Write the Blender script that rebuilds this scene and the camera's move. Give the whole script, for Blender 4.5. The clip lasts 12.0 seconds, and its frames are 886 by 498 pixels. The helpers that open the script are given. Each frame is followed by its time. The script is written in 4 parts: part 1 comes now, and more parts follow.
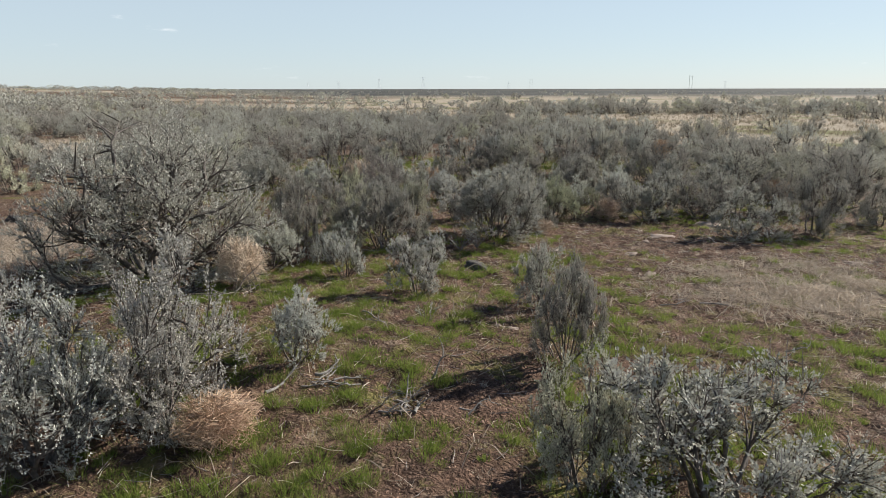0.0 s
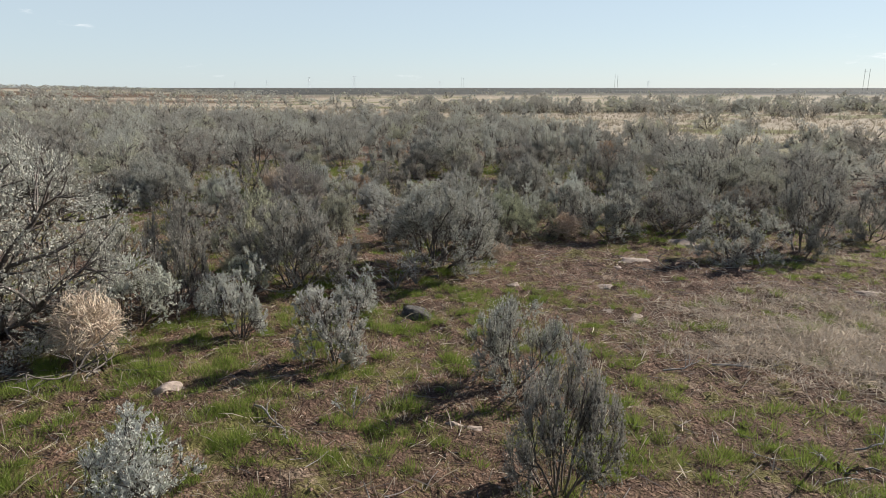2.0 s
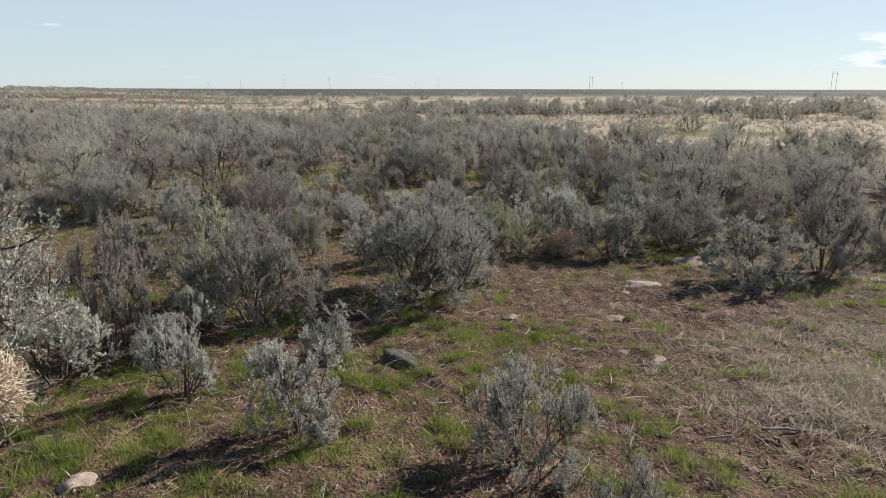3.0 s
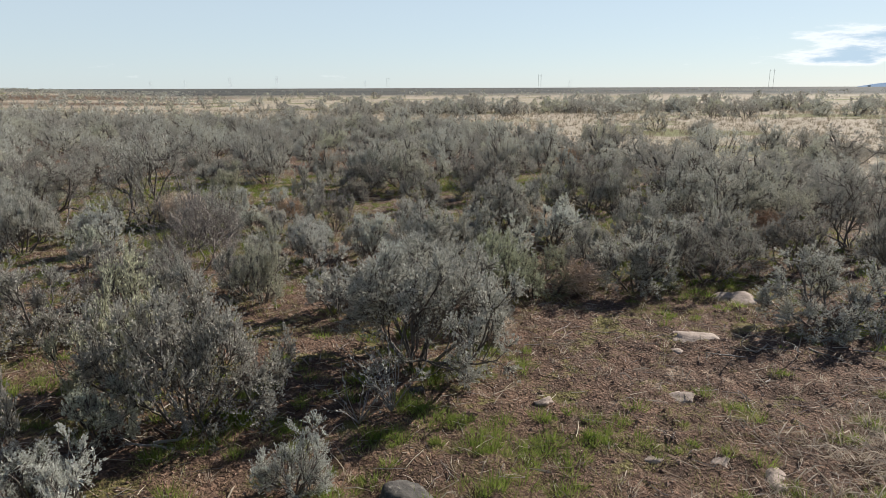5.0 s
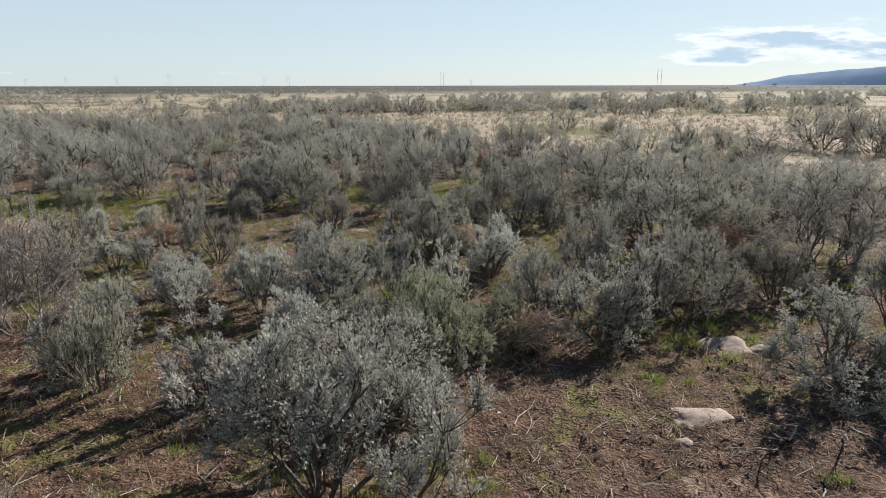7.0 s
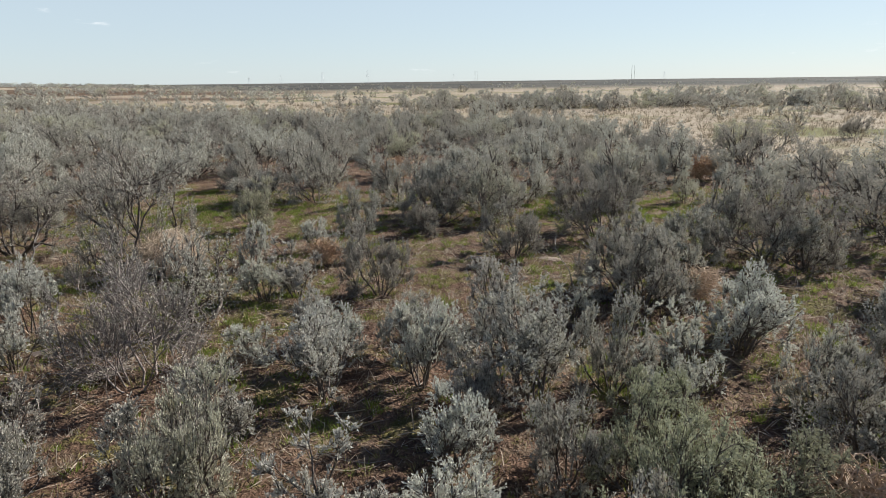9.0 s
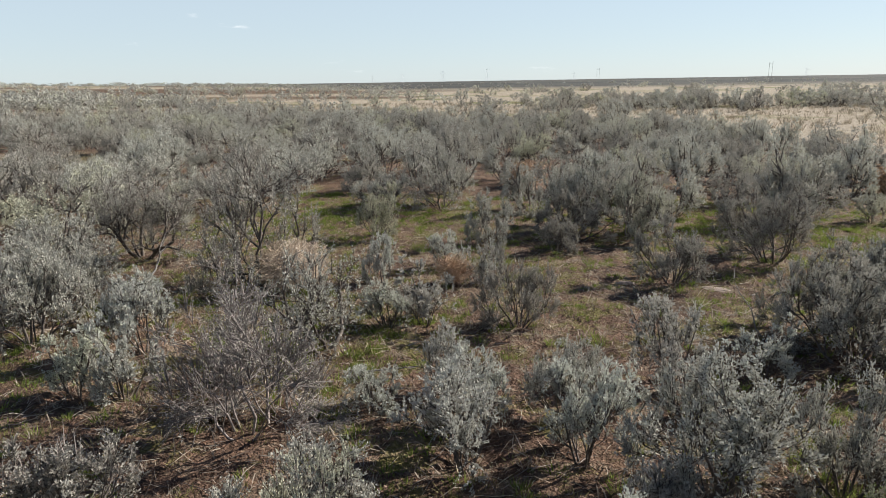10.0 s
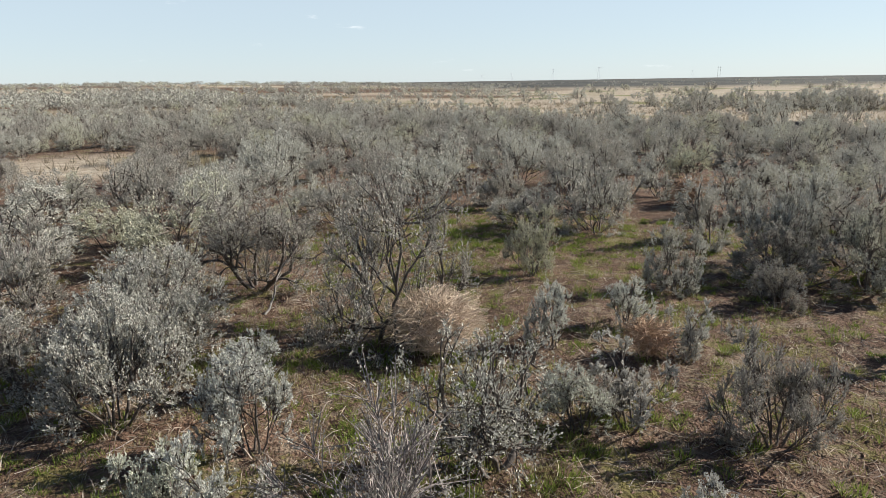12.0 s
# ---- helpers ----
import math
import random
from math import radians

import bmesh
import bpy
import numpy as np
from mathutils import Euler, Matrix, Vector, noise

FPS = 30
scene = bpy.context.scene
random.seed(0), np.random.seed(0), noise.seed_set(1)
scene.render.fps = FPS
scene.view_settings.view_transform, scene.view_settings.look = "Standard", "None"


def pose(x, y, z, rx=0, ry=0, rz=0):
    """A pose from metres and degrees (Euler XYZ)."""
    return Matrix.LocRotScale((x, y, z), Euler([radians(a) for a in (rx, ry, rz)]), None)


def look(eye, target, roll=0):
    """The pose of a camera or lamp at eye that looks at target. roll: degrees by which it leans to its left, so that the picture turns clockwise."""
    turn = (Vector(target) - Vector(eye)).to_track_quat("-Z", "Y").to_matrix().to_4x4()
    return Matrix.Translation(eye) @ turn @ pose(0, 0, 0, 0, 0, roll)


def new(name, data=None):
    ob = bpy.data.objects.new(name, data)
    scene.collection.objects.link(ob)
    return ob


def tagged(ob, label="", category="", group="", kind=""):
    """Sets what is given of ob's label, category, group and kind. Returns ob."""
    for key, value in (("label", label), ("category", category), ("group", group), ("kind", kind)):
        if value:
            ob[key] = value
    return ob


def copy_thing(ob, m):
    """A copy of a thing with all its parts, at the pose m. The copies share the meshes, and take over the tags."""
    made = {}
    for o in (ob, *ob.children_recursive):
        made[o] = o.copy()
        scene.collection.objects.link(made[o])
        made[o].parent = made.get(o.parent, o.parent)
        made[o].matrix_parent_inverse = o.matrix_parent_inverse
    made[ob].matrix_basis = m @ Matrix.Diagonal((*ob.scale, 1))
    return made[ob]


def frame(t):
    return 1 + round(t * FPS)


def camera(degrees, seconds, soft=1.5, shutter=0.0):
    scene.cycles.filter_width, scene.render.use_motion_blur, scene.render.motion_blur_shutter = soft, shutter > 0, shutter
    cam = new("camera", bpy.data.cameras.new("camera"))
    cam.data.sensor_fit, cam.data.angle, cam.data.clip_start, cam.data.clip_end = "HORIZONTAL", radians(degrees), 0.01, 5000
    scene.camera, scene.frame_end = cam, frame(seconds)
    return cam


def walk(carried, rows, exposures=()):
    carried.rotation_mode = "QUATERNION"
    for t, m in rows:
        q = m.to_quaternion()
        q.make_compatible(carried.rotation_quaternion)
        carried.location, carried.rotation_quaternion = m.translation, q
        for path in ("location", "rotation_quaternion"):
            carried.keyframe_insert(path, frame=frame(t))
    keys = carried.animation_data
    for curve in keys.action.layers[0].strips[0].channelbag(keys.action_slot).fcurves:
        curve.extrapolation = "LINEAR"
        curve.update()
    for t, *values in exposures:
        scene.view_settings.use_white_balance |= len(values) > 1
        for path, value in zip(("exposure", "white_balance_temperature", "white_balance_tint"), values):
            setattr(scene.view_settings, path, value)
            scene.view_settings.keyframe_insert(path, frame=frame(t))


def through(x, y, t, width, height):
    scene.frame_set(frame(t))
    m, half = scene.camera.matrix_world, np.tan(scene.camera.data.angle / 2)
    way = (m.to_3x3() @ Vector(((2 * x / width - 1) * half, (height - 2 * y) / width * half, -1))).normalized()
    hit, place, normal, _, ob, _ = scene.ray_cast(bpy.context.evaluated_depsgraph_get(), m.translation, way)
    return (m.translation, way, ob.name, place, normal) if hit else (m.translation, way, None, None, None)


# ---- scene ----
cam = camera(68.0, 12.0, soft=0.8)
PATH = [
    (0, (0.69, -0.361, 2.169), (0.532, 1.575, 1.695), -0.1),
    (0.5, (0.686, 0.076, 2.158), (0.512, 2.012, 1.687), -0.3),
    (1, (0.656, 0.511, 2.146), (0.517, 2.449, 1.671), -0.4),
    (1.5, (0.657, 1.01, 2.138), (0.658, 2.953, 1.664), -0.0),
    (2, (0.596, 1.531, 2.129), (0.635, 3.473, 1.652), 0.0),
    (2.5, (0.532, 2.049, 2.124), (0.624, 3.989, 1.649), 0.1),
    (3, (0.535, 2.568, 2.138), (0.644, 4.508, 1.664), 0.1),
    (3.2, (0.51, 2.77, 2.135), (0.625, 4.708, 1.656), 0.1),
    (4.8, (0.284, 4.217, 2.149), (0.475, 6.149, 1.668), -0.2),
    (5, (0.268, 4.399, 2.15), (0.518, 6.325, 1.673), -0.2),
    (5.5, (0.264, 4.846, 2.153), (0.607, 6.757, 1.672), -0.0),
    (6, (0.287, 5.283, 2.152), (0.69, 7.181, 1.667), -0.1),
    (6.5, (0.345, 5.705, 2.14), (0.862, 7.575, 1.655), -0.1),
    (6.7, (0.382, 5.886, 2.138), (0.906, 7.755, 1.654), -0.1),
    (8.3, (0.797, 7.503, 2.107), (1.216, 9.396, 1.62), 0.1),
    (8.5, (0.761, 7.696, 2.109), (1.053, 9.613, 1.618), -0.2),
    (9, (0.576, 8.182, 2.137), (0.57, 10.12, 1.642), -0.7),
    (9.5, (0.405, 8.66, 2.166), (0.12, 10.578, 1.676), -0.95),
    (10, (0.218, 9.134, 2.146), (-0.128, 11.041, 1.651), -0.95),
    (10.5, (0.09, 9.598, 2.135), (-0.219, 11.511, 1.639), -1.05),
    (11, (-0.095, 10.075, 2.182), (-0.435, 11.983, 1.69), -1.0),
    (11.5, (-0.446, 10.444, 2.192), (-0.914, 12.324, 1.697), -0.95),
    (12, (-0.86, 10.762, 2.182), (-1.506, 12.59, 1.688), -0.95),
]
walk(cam, [(t, look(eye, target, roll)) for t, eye, target, roll in PATH], exposures=[(0, 0.60), (8.3, 0.62), (10, 0.67), (12, 0.71)])

# ---- world, sun, exposure ----
SUN_AZ, SUN_EL = 57.0, 31.0          # degrees to the right of straight ahead (+y), and above the horizon
world = bpy.data.worlds.new("world")
scene.world = world
world.use_nodes = True
wt = world.node_tree
wt.nodes.clear()


def sky_world(nt):
    n, l = nt.nodes, nt.links
    out = n.new("ShaderNodeOutputWorld")
    bg = n.new("ShaderNodeBackground")
    sky = n.new("ShaderNodeTexSky")
    sky.sky_type = "NISHITA"
    sky.sun_disc = False
    sky.sun_elevation = radians(SUN_EL)
    sky.sun_rotation = radians(SUN_AZ)
    sky.altitude, sky.air_density, sky.dust_density, sky.ozone_density = 900, 1.0, 0.35, 1.6
    co = n.new("ShaderNodeTexCoord")
    # flat-bottomed cumulus bank low in the sky on the sunny side
    mp = n.new("ShaderNodeMapping")
    mp.inputs["Scale"].default_value = (5.0, 5.0, 24.0)
    l.new(co.outputs["Generated"], mp.inputs["Vector"])
    nz = n.new("ShaderNodeTexNoise")
    nz.inputs["Scale"].default_value, nz.inputs["Detail"].default_value, nz.inputs["Roughness"].default_value = 2.0, 8.0, 0.6
    l.new(mp.outputs["Vector"], nz.inputs["Vector"])
    sep = n.new("ShaderNodeSeparateXYZ")
    l.new(co.outputs["Generated"], sep.inputs["Vector"])
    az = n.new("ShaderNodeMath"); az.operation = "ARCTAN2"
    l.new(sep.outputs["X"], az.inputs[0]); l.new(sep.outputs["Y"], az.inputs[1])
    side = n.new("ShaderNodeMapRange"); side.interpolation_type = "SMOOTHSTEP"
    side.inputs["From Min"].default_value, side.inputs["From Max"].default_value = 0.50, 0.66
    l.new(az.outputs[0], side.inputs["Value"])
    low = n.new("ShaderNodeMapRange"); low.interpolation_type = "SMOOTHSTEP"
    low.inputs["From Min"].default_value, low.inputs["From Max"].default_value = 0.014, 0.036
    l.new(sep.outputs["Z"], low.inputs["Value"])
    high = n.new("ShaderNodeMapRange"); high.interpolation_type = "SMOOTHSTEP"
    high.inputs["From Min"].default_value, high.inputs["From Max"].default_value = 0.09, 0.058
    l.new(sep.outputs["Z"], high.inputs["Value"])
    m1 = n.new("ShaderNodeMath"); m1.operation = "MULTIPLY"
    l.new(side.outputs[0], m1.inputs[0]); l.new(low.outputs[0], m1.inputs[1])
    m2 = n.new("ShaderNodeMath"); m2.operation = "MULTIPLY"
    l.new(m1.outputs[0], m2.inputs[0]); l.new(high.outputs[0], m2.inputs[1])
    m3 = n.new("ShaderNodeMath"); m3.operation = "MULTIPLY_ADD"
    l.new(m2.outputs[0], m3.inputs[0]); m3.inputs[1].default_value = 0.36
    l.new(nz.outputs["Fac"], m3.inputs[2])
    rim = n.new("ShaderNodeMapRange"); rim.interpolation_type = "SMOOTHSTEP"
    rim.inputs["From Min"].default_value, rim.inputs["From Max"].default_value = 0.66, 0.86
    l.new(m3.outputs[0], rim.inputs["Value"])
    core = n.new("ShaderNodeMapRange"); core.interpolation_type = "SMOOTHSTEP"
    core.inputs["From Min"].default_value, core.inputs["From Max"].default_value = 0.75, 0.93
    l.new(m3.outputs[0], core.inputs["Value"])
    mixa = n.new("ShaderNodeMix"); mixa.data_type = "RGBA"
    tint = n.new("ShaderNodeMix"); tint.data_type, tint.blend_type = "RGBA", "MULTIPLY"
    tint.inputs["Factor"].default_value = 1.0
    tint.inputs["B"].default_value = (0.93, 0.97, 1.05, 1)
    l.new(sky.outputs[0], tint.inputs["A"])
    veil = n.new("ShaderNodeMix"); veil.data_type = "RGBA"
    haze = n.new("ShaderNodeMapRange"); haze.interpolation_type = "SMOOTHSTEP"
    for k, v in ((1, 0.10), (2, 0.42), (3, 0.62), (4, 0.0)):
        haze.inputs[k].default_value = v
    l.new(sep.outputs["Z"], haze.inputs[0])
    l.new(haze.outputs[0], veil.inputs["Factor"])
    l.new(tint.outputs["Result"], veil.inputs["A"])
    veil.inputs["B"].default_value = (9.4, 11.0, 12.0, 1)
    l.new(rim.outputs[0], mixa.inputs["Factor"]); l.new(veil.outputs["Result"], mixa.inputs["A"])
    mixa.inputs["B"].default_value = (14.0, 14.3, 14.5, 1)
    mixb = n.new("ShaderNodeMix"); mixb.data_type = "RGBA"
    l.new(core.outputs[0], mixb.inputs["Factor"]); l.new(mixa.outputs["Result"], mixb.inputs["A"])
    mixb.inputs["B"].default_value = (6.8, 8.8, 10.6, 1)
    l.new(mixb.outputs["Result"], bg.inputs["Color"])
    bg.inputs["Strength"].default_value = 0.053
    l.new(bg.outputs[0], out.inputs["Surface"])


sky_world(wt)
sun = new("sun", bpy.data.lights.new("sun", "SUN"))
sun.data.energy, sun.data.angle, sun.data.color = 5.0, radians(0.6), (1.0, 0.955, 0.885)
a, e = radians(SUN_AZ), radians(SUN_EL)
sun.matrix_world = look((math.sin(a) * math.cos(e) * 60, math.cos(a) * math.cos(e) * 60, math.sin(e) * 60), (0, 0, 0))


# ---- materials ----
def nodes_of(name):
    m = bpy.data.materials.new(name)
    m.use_nodes = True
    nt = m.node_tree
    b = nt.nodes["Principled BSDF"]
    return m, nt, nt.nodes, nt.links, b


def ramp(n, stops):
    r = n.new("ShaderNodeValToRGB")
    while len(r.color_ramp.elements) < len(stops):
        r.color_ramp.elements.new(0.5)
    for el, (p, c) in zip(r.color_ramp.elements, stops):
        el.position, el.color = p, (*c, 1)
    return r


def noise_at(nt, scale, detail=4, rough=0.55, coords="Object"):
    n, l = nt.nodes, nt.links
    co = n.new("ShaderNodeTexCoord")
    z = n.new("ShaderNodeTexNoise")
    z.inputs["Scale"].default_value, z.inputs["Detail"].default_value, z.inputs["Roughness"].default_value = scale, detail, rough
    l.new(co.outputs[coords], z.inputs["Vector"])
    return z.outputs["Fac"]


def mix(nt, fac, a, b, blend="MIX"):
    n, l = nt.nodes, nt.links
    m = n.new("ShaderNodeMix")
    m.data_type, m.blend_type = "RGBA", blend
    for key, v in (("Factor", fac), ("A", a), ("B", b)):
        if isinstance(v, (float, int)):
            m.inputs[key].default_value = v
        elif isinstance(v, tuple):
            m.inputs[key].default_value = (*v, 1)
        else:
            l.new(v, m.inputs[key])
    return m.outputs["Result"]


def span(nt, v, lo, hi, a=0.0, b=1.0):
    n = nt.nodes.new("ShaderNodeMapRange")
    n.interpolation_type = "SMOOTHSTEP"
    for i, x in enumerate((lo, hi, a, b), 1):
        n.inputs[i].default_value = x
    nt.links.new(v, n.inputs[0])
    return n.outputs[0]


def leaf_material(name, dark, light, own=(1.0, 1.0, 1.0), through=0.25, rough=0.85, low=0.74):
    """Small leaves: colour by leaf and by plant, with some light passing through."""
    m, nt, n, l, b = nodes_of(name)
    geo, info = n.new("ShaderNodeNewGeometry"), n.new("ShaderNodeObjectInfo")
    c = mix(nt, geo.outputs["Random Per Island"], dark, light)
    r = ramp(n, [(0.0, (low, low * 0.967, low * 0.953)), (0.35, (low * 0.7 + 0.3, low * 0.7 + 0.29, low * 0.7 + 0.28)), (0.6, (1.02, 1.04, 1.03)), (0.85, (1.05, 1.06, 1.03)), (1.0, own)])
    tone = n.new("ShaderNodeAttribute"); tone.attribute_name = "tone"
    add = n.new("ShaderNodeMath"); add.operation = "ADD"
    l.new(info.outputs["Random"], add.inputs[0]); l.new(tone.outputs["Fac"], add.inputs[1])
    fr = n.new("ShaderNodeMath"); fr.operation = "FRACT"
    l.new(add.outputs[0], fr.inputs[0])
    l.new(fr.outputs[0], r.inputs[0])
    c = mix(nt, 1.0, c, r.outputs[0], "MULTIPLY")
    l.new(c, b.inputs["Base Color"])
    b.inputs["Roughness"].default_value = rough
    b.inputs["Specular IOR Level"].default_value = 0.1
    t = n.new("ShaderNodeBsdfTranslucent")
    l.new(c, t.inputs["Color"])
    s = n.new("ShaderNodeMixShader")
    s.inputs[0].default_value = through
    l.new(b.outputs[0], s.inputs[1]); l.new(t.outputs[0], s.inputs[2])
    l.new(s.outputs[0], n["Material Output"].inputs["Surface"])
    return m


def wood_material(name, dark, light, scale=30.0):
    m, nt, n, l, b = nodes_of(name)
    f = noise_at(nt, scale, 5, 0.65)
    c = mix(nt, span(nt, f, 0.35, 0.68), dark, light)
    geo = n.new("ShaderNodeNewGeometry")
    c = mix(nt, span(nt, geo.outputs["Random Per Island"], 0, 1, 0.0, 0.35), c, light)
    l.new(c, b.inputs["Base Color"])
    b.inputs["Roughness"].default_value = 0.85
    bump = n.new("ShaderNodeBump")
    bump.inputs["Strength"].default_value, bump.inputs["Distance"].default_value = 0.6, 0.004
    l.new(noise_at(nt, scale * 3, 4), bump.inputs["Height"])
    l.new(bump.outputs[0], b.inputs["Normal"])
    return m


def stone_material(name, dark, light, spot, scale=14.0):
    m, nt, n, l, b = nodes_of(name)
    c = mix(nt, span(nt, noise_at(nt, scale, 6, 0.6), 0.3, 0.7), dark, light)
    c = mix(nt, span(nt, noise_at(nt, scale * 2.3, 5, 0.7), 0.56, 0.64), c, spot)
    l.new(c, b.inputs["Base Color"])
    b.inputs["Roughness"].default_value = 0.9
    bump = n.new("ShaderNodeBump")
    bump.inputs["Strength"].default_value, bump.inputs["Distance"].default_value = 0.8, 0.012
    l.new(noise_at(nt, scale * 2, 8, 0.65), bump.inputs["Height"])
    l.new(bump.outputs[0], b.inputs["Normal"])
    return m


SAGE = leaf_material("sage_leaf", (0.384, 0.369, 0.316), (0.576, 0.554, 0.486), (1.0, 1.02, 0.84), 0.24)
SILVER = leaf_material("silver_sage_leaf", (0.475, 0.468, 0.415), (0.65, 0.642, 0.58), (1.0, 1.02, 0.92), 0.28, low=0.88)
SAGE_GREEN = leaf_material("green_sage_leaf", (0.335, 0.34, 0.23), (0.48, 0.485, 0.345), (1.02, 1.0, 0.9), 0.24)
BARK = wood_material("sage_bark", (0.048, 0.039, 0.032), (0.165, 0.137, 0.115))
TWIG = wood_material("sage_twig", (0.15, 0.125, 0.11), (0.38, 0.33, 0.295), 60)
BARE_TWIG = wood_material("dead_sage_twig", (0.11, 0.09, 0.08), (0.35, 0.30, 0.268), 50)
DEADWOOD = wood_material("weathered_wood", (0.10, 0.088, 0.078), (0.32, 0.295, 0.265), 18)
GRASS = leaf_material("green_grass", (0.13, 0.19, 0.035), (0.36, 0.43, 0.11), (1, 1, 1), 0.45)
OLIVE = leaf_material("olive_grass", (0.21, 0.19, 0.075), (0.47, 0.42, 0.215), (1, 1, 1), 0.4)
STRAW = leaf_material("dry_grass", (0.45, 0.375, 0.29), (0.78, 0.69, 0.575), (1, 1, 1), 0.45)
HAY = leaf_material("bunchgrass", (0.29, 0.24, 0.168), (0.52, 0.45, 0.335), (1, 1, 1), 0.3)
RUST = leaf_material("tumbleweed_stem", (0.40, 0.255, 0.16), (0.72, 0.54, 0.39), (1.0, 1.0, 1.0), 0.15)
PALE_RUST = leaf_material("pale_tumbleweed_stem", (0.47, 0.36, 0.26), (0.78, 0.64, 0.51), (1.0, 1.0, 1.0), 0.15)
BASALT = stone_material("basalt", (0.033, 0.028, 0.024), (0.095, 0.083, 0.07), (0.17, 0.15, 0.12))
PALE_ROCK = stone_material("pale_rock", (0.25, 0.19, 0.15), (0.44, 0.345, 0.28), (0.12, 0.085, 0.065))


# ---- ground ----
def height(x, y):
    z = 0.15 * math.exp(-((x + 0.6) ** 2 + (y - 4.3) ** 2) / 5.0) - 0.13 * math.exp(-(((y - 18) / 6) ** 2))
    d = math.hypot(x, y - 8)
    if d < 60:
        z += 0.035 * noise.noise((x * 0.9, y * 0.9, 3.1)) + 0.02 * noise.noise((x * 2.7, y * 2.7, 7.0))
    if d < 14:
        z += (0.030 * noise.noise((x * 7, y * 7, 1.0)) + 0.020 * noise.noise((x * 15, y * 15, 5.0))) * min(1.0, (14 - d) / 2)
    if d > 45:
        lift = float(np.interp(math.degrees(math.atan2(x, y)), (-120, -54, -40, -25, -14, 180), (2.4, 2.4, 2.5, 1.6, 0.0, 0.0)))
        k = min(1.0, (d - 45) / 175)
        z += lift * k * k * (3 - 2 * k)
    if d > 90:
        z += min(1.0, (d - 90) / 200) * 0.5 * noise.noise((x * 0.012, y * 0.012, 1.7))
    return z


def dryness(x, y):
    """How much dry straw covers the ground: the patch beside the first clearing and the grassland beyond the brush."""
    n1 = noise.noise((x * 0.35, y * 0.35, 9.0)) * 0.35 + noise.noise((x * 1.3, y * 1.3, 2.0)) * 0.2
    if y > 16:
        n1 *= 0.4
    patch = math.exp(-(((x - 4.5) / 1.8) ** 2 + ((y - 7.0) / 1.35) ** 2) * 0.9)
    left = math.exp(-(((x + 6.5) / 1.6) ** 2 + ((y - 8.2) / 2.2) ** 2))
    left2 = math.exp(-(((x + 17) / 4.5) ** 2 + ((y - 25.5) / 4.2) ** 2))
    edge = float(np.interp(x, (-80, -40, -25, 5, 7.5, 10, 14, 60), (50, 48, 58, 40, 27, 22, 18.5, 16))) + 5.0 * noise.noise((x * 0.15, y * 0.1, 0.3))
    grassland = 1 / (1 + math.exp(max(-30.0, min(30.0, (edge - y) / 1.6))))
    if y > 40:
        side = max(0.0, min(1.0, (-math.degrees(math.atan2(x, y)) - 5) / 15))
        grassland *= max(0.85 * (1 - side), min(1.0, 1.0 - 0.6 * side + 1.6 * noise.noise((x * 0.03, y * 0.05, 6.6))))
    return max(0.0, min(1.0, max(patch, left, left2, grassland) * (1.0 + n1) + 0.12 * n1))


def turf(x, y):
    """How green the ground is."""
    if y > 23 or y < 0.5:
        return 0.0
    first = 1.1 * math.exp(-(((x - 0.9) / 3.3) ** 2 + ((y - 3.8) / 2.4) ** 2))
    bare = math.exp(-(((x - 2.4) / 1.3) ** 2 + ((y - 9.4) / 1.0) ** 2)) + 0.8 * math.exp(-(((x - 0.3) / 1.0) ** 2 + ((y - 13.9) / 1.0) ** 2)) + math.exp(-(((x - 0.1) / 0.9) ** 2 + ((y - 2.7) / 0.9) ** 2)) * 0.6
    n = 0.5 + 0.9 * noise.noise((x * 0.8, y * 0.8, 11.0)) + 0.5 * noise.noise((x * 2.6, y * 2.6, 4.0))
    lush = sum(math.exp(-((x - a) ** 2 + (y - b) ** 2) / c) for a, b, c in ((-3.2, 15.2, 0.7), (4.4, 19.2, 1.6), (0.45, 7.2, 0.06), (0.95, 7.6, 0.05), (1.5, 7.1, 0.06), (1.9, 7.9, 0.05), (-1.55, 14.0, 0.25), (1.35, 9.35, 0.12), (4.2, 11.0, 0.25), (-1.9, 6.2, 0.5), (-3.6, 20.0, 1.5), (2.9, 19.8, 1.0), (-2.2, 14.6, 0.6), (1.6, 8.0, 0.12), (0.7, 8.2, 0.15), (-1.5, 2.0, 0.3), (3.4, 11.6, 0.2)))
    return max(0.0, n * (0.42 + first + (0.3 if y > 12 else 0.0)) + 0.9 * lush - 0.6 * bare) * (1 - dryness(x, y))


def axis(lo, hi, step, ends):
    """Coordinates with a fine stretch from lo to hi that grow coarser towards both ends."""
    v = list(np.arange(lo, hi, step))
    s, p = step, v[-1]
    while p < ends[1]:
        s *= 1.16
        p += s
        v.append(p)
    s, p = step, lo
    while p > ends[0]:
        s *= 1.16
        p -= s
        v.insert(0, p)
    return v


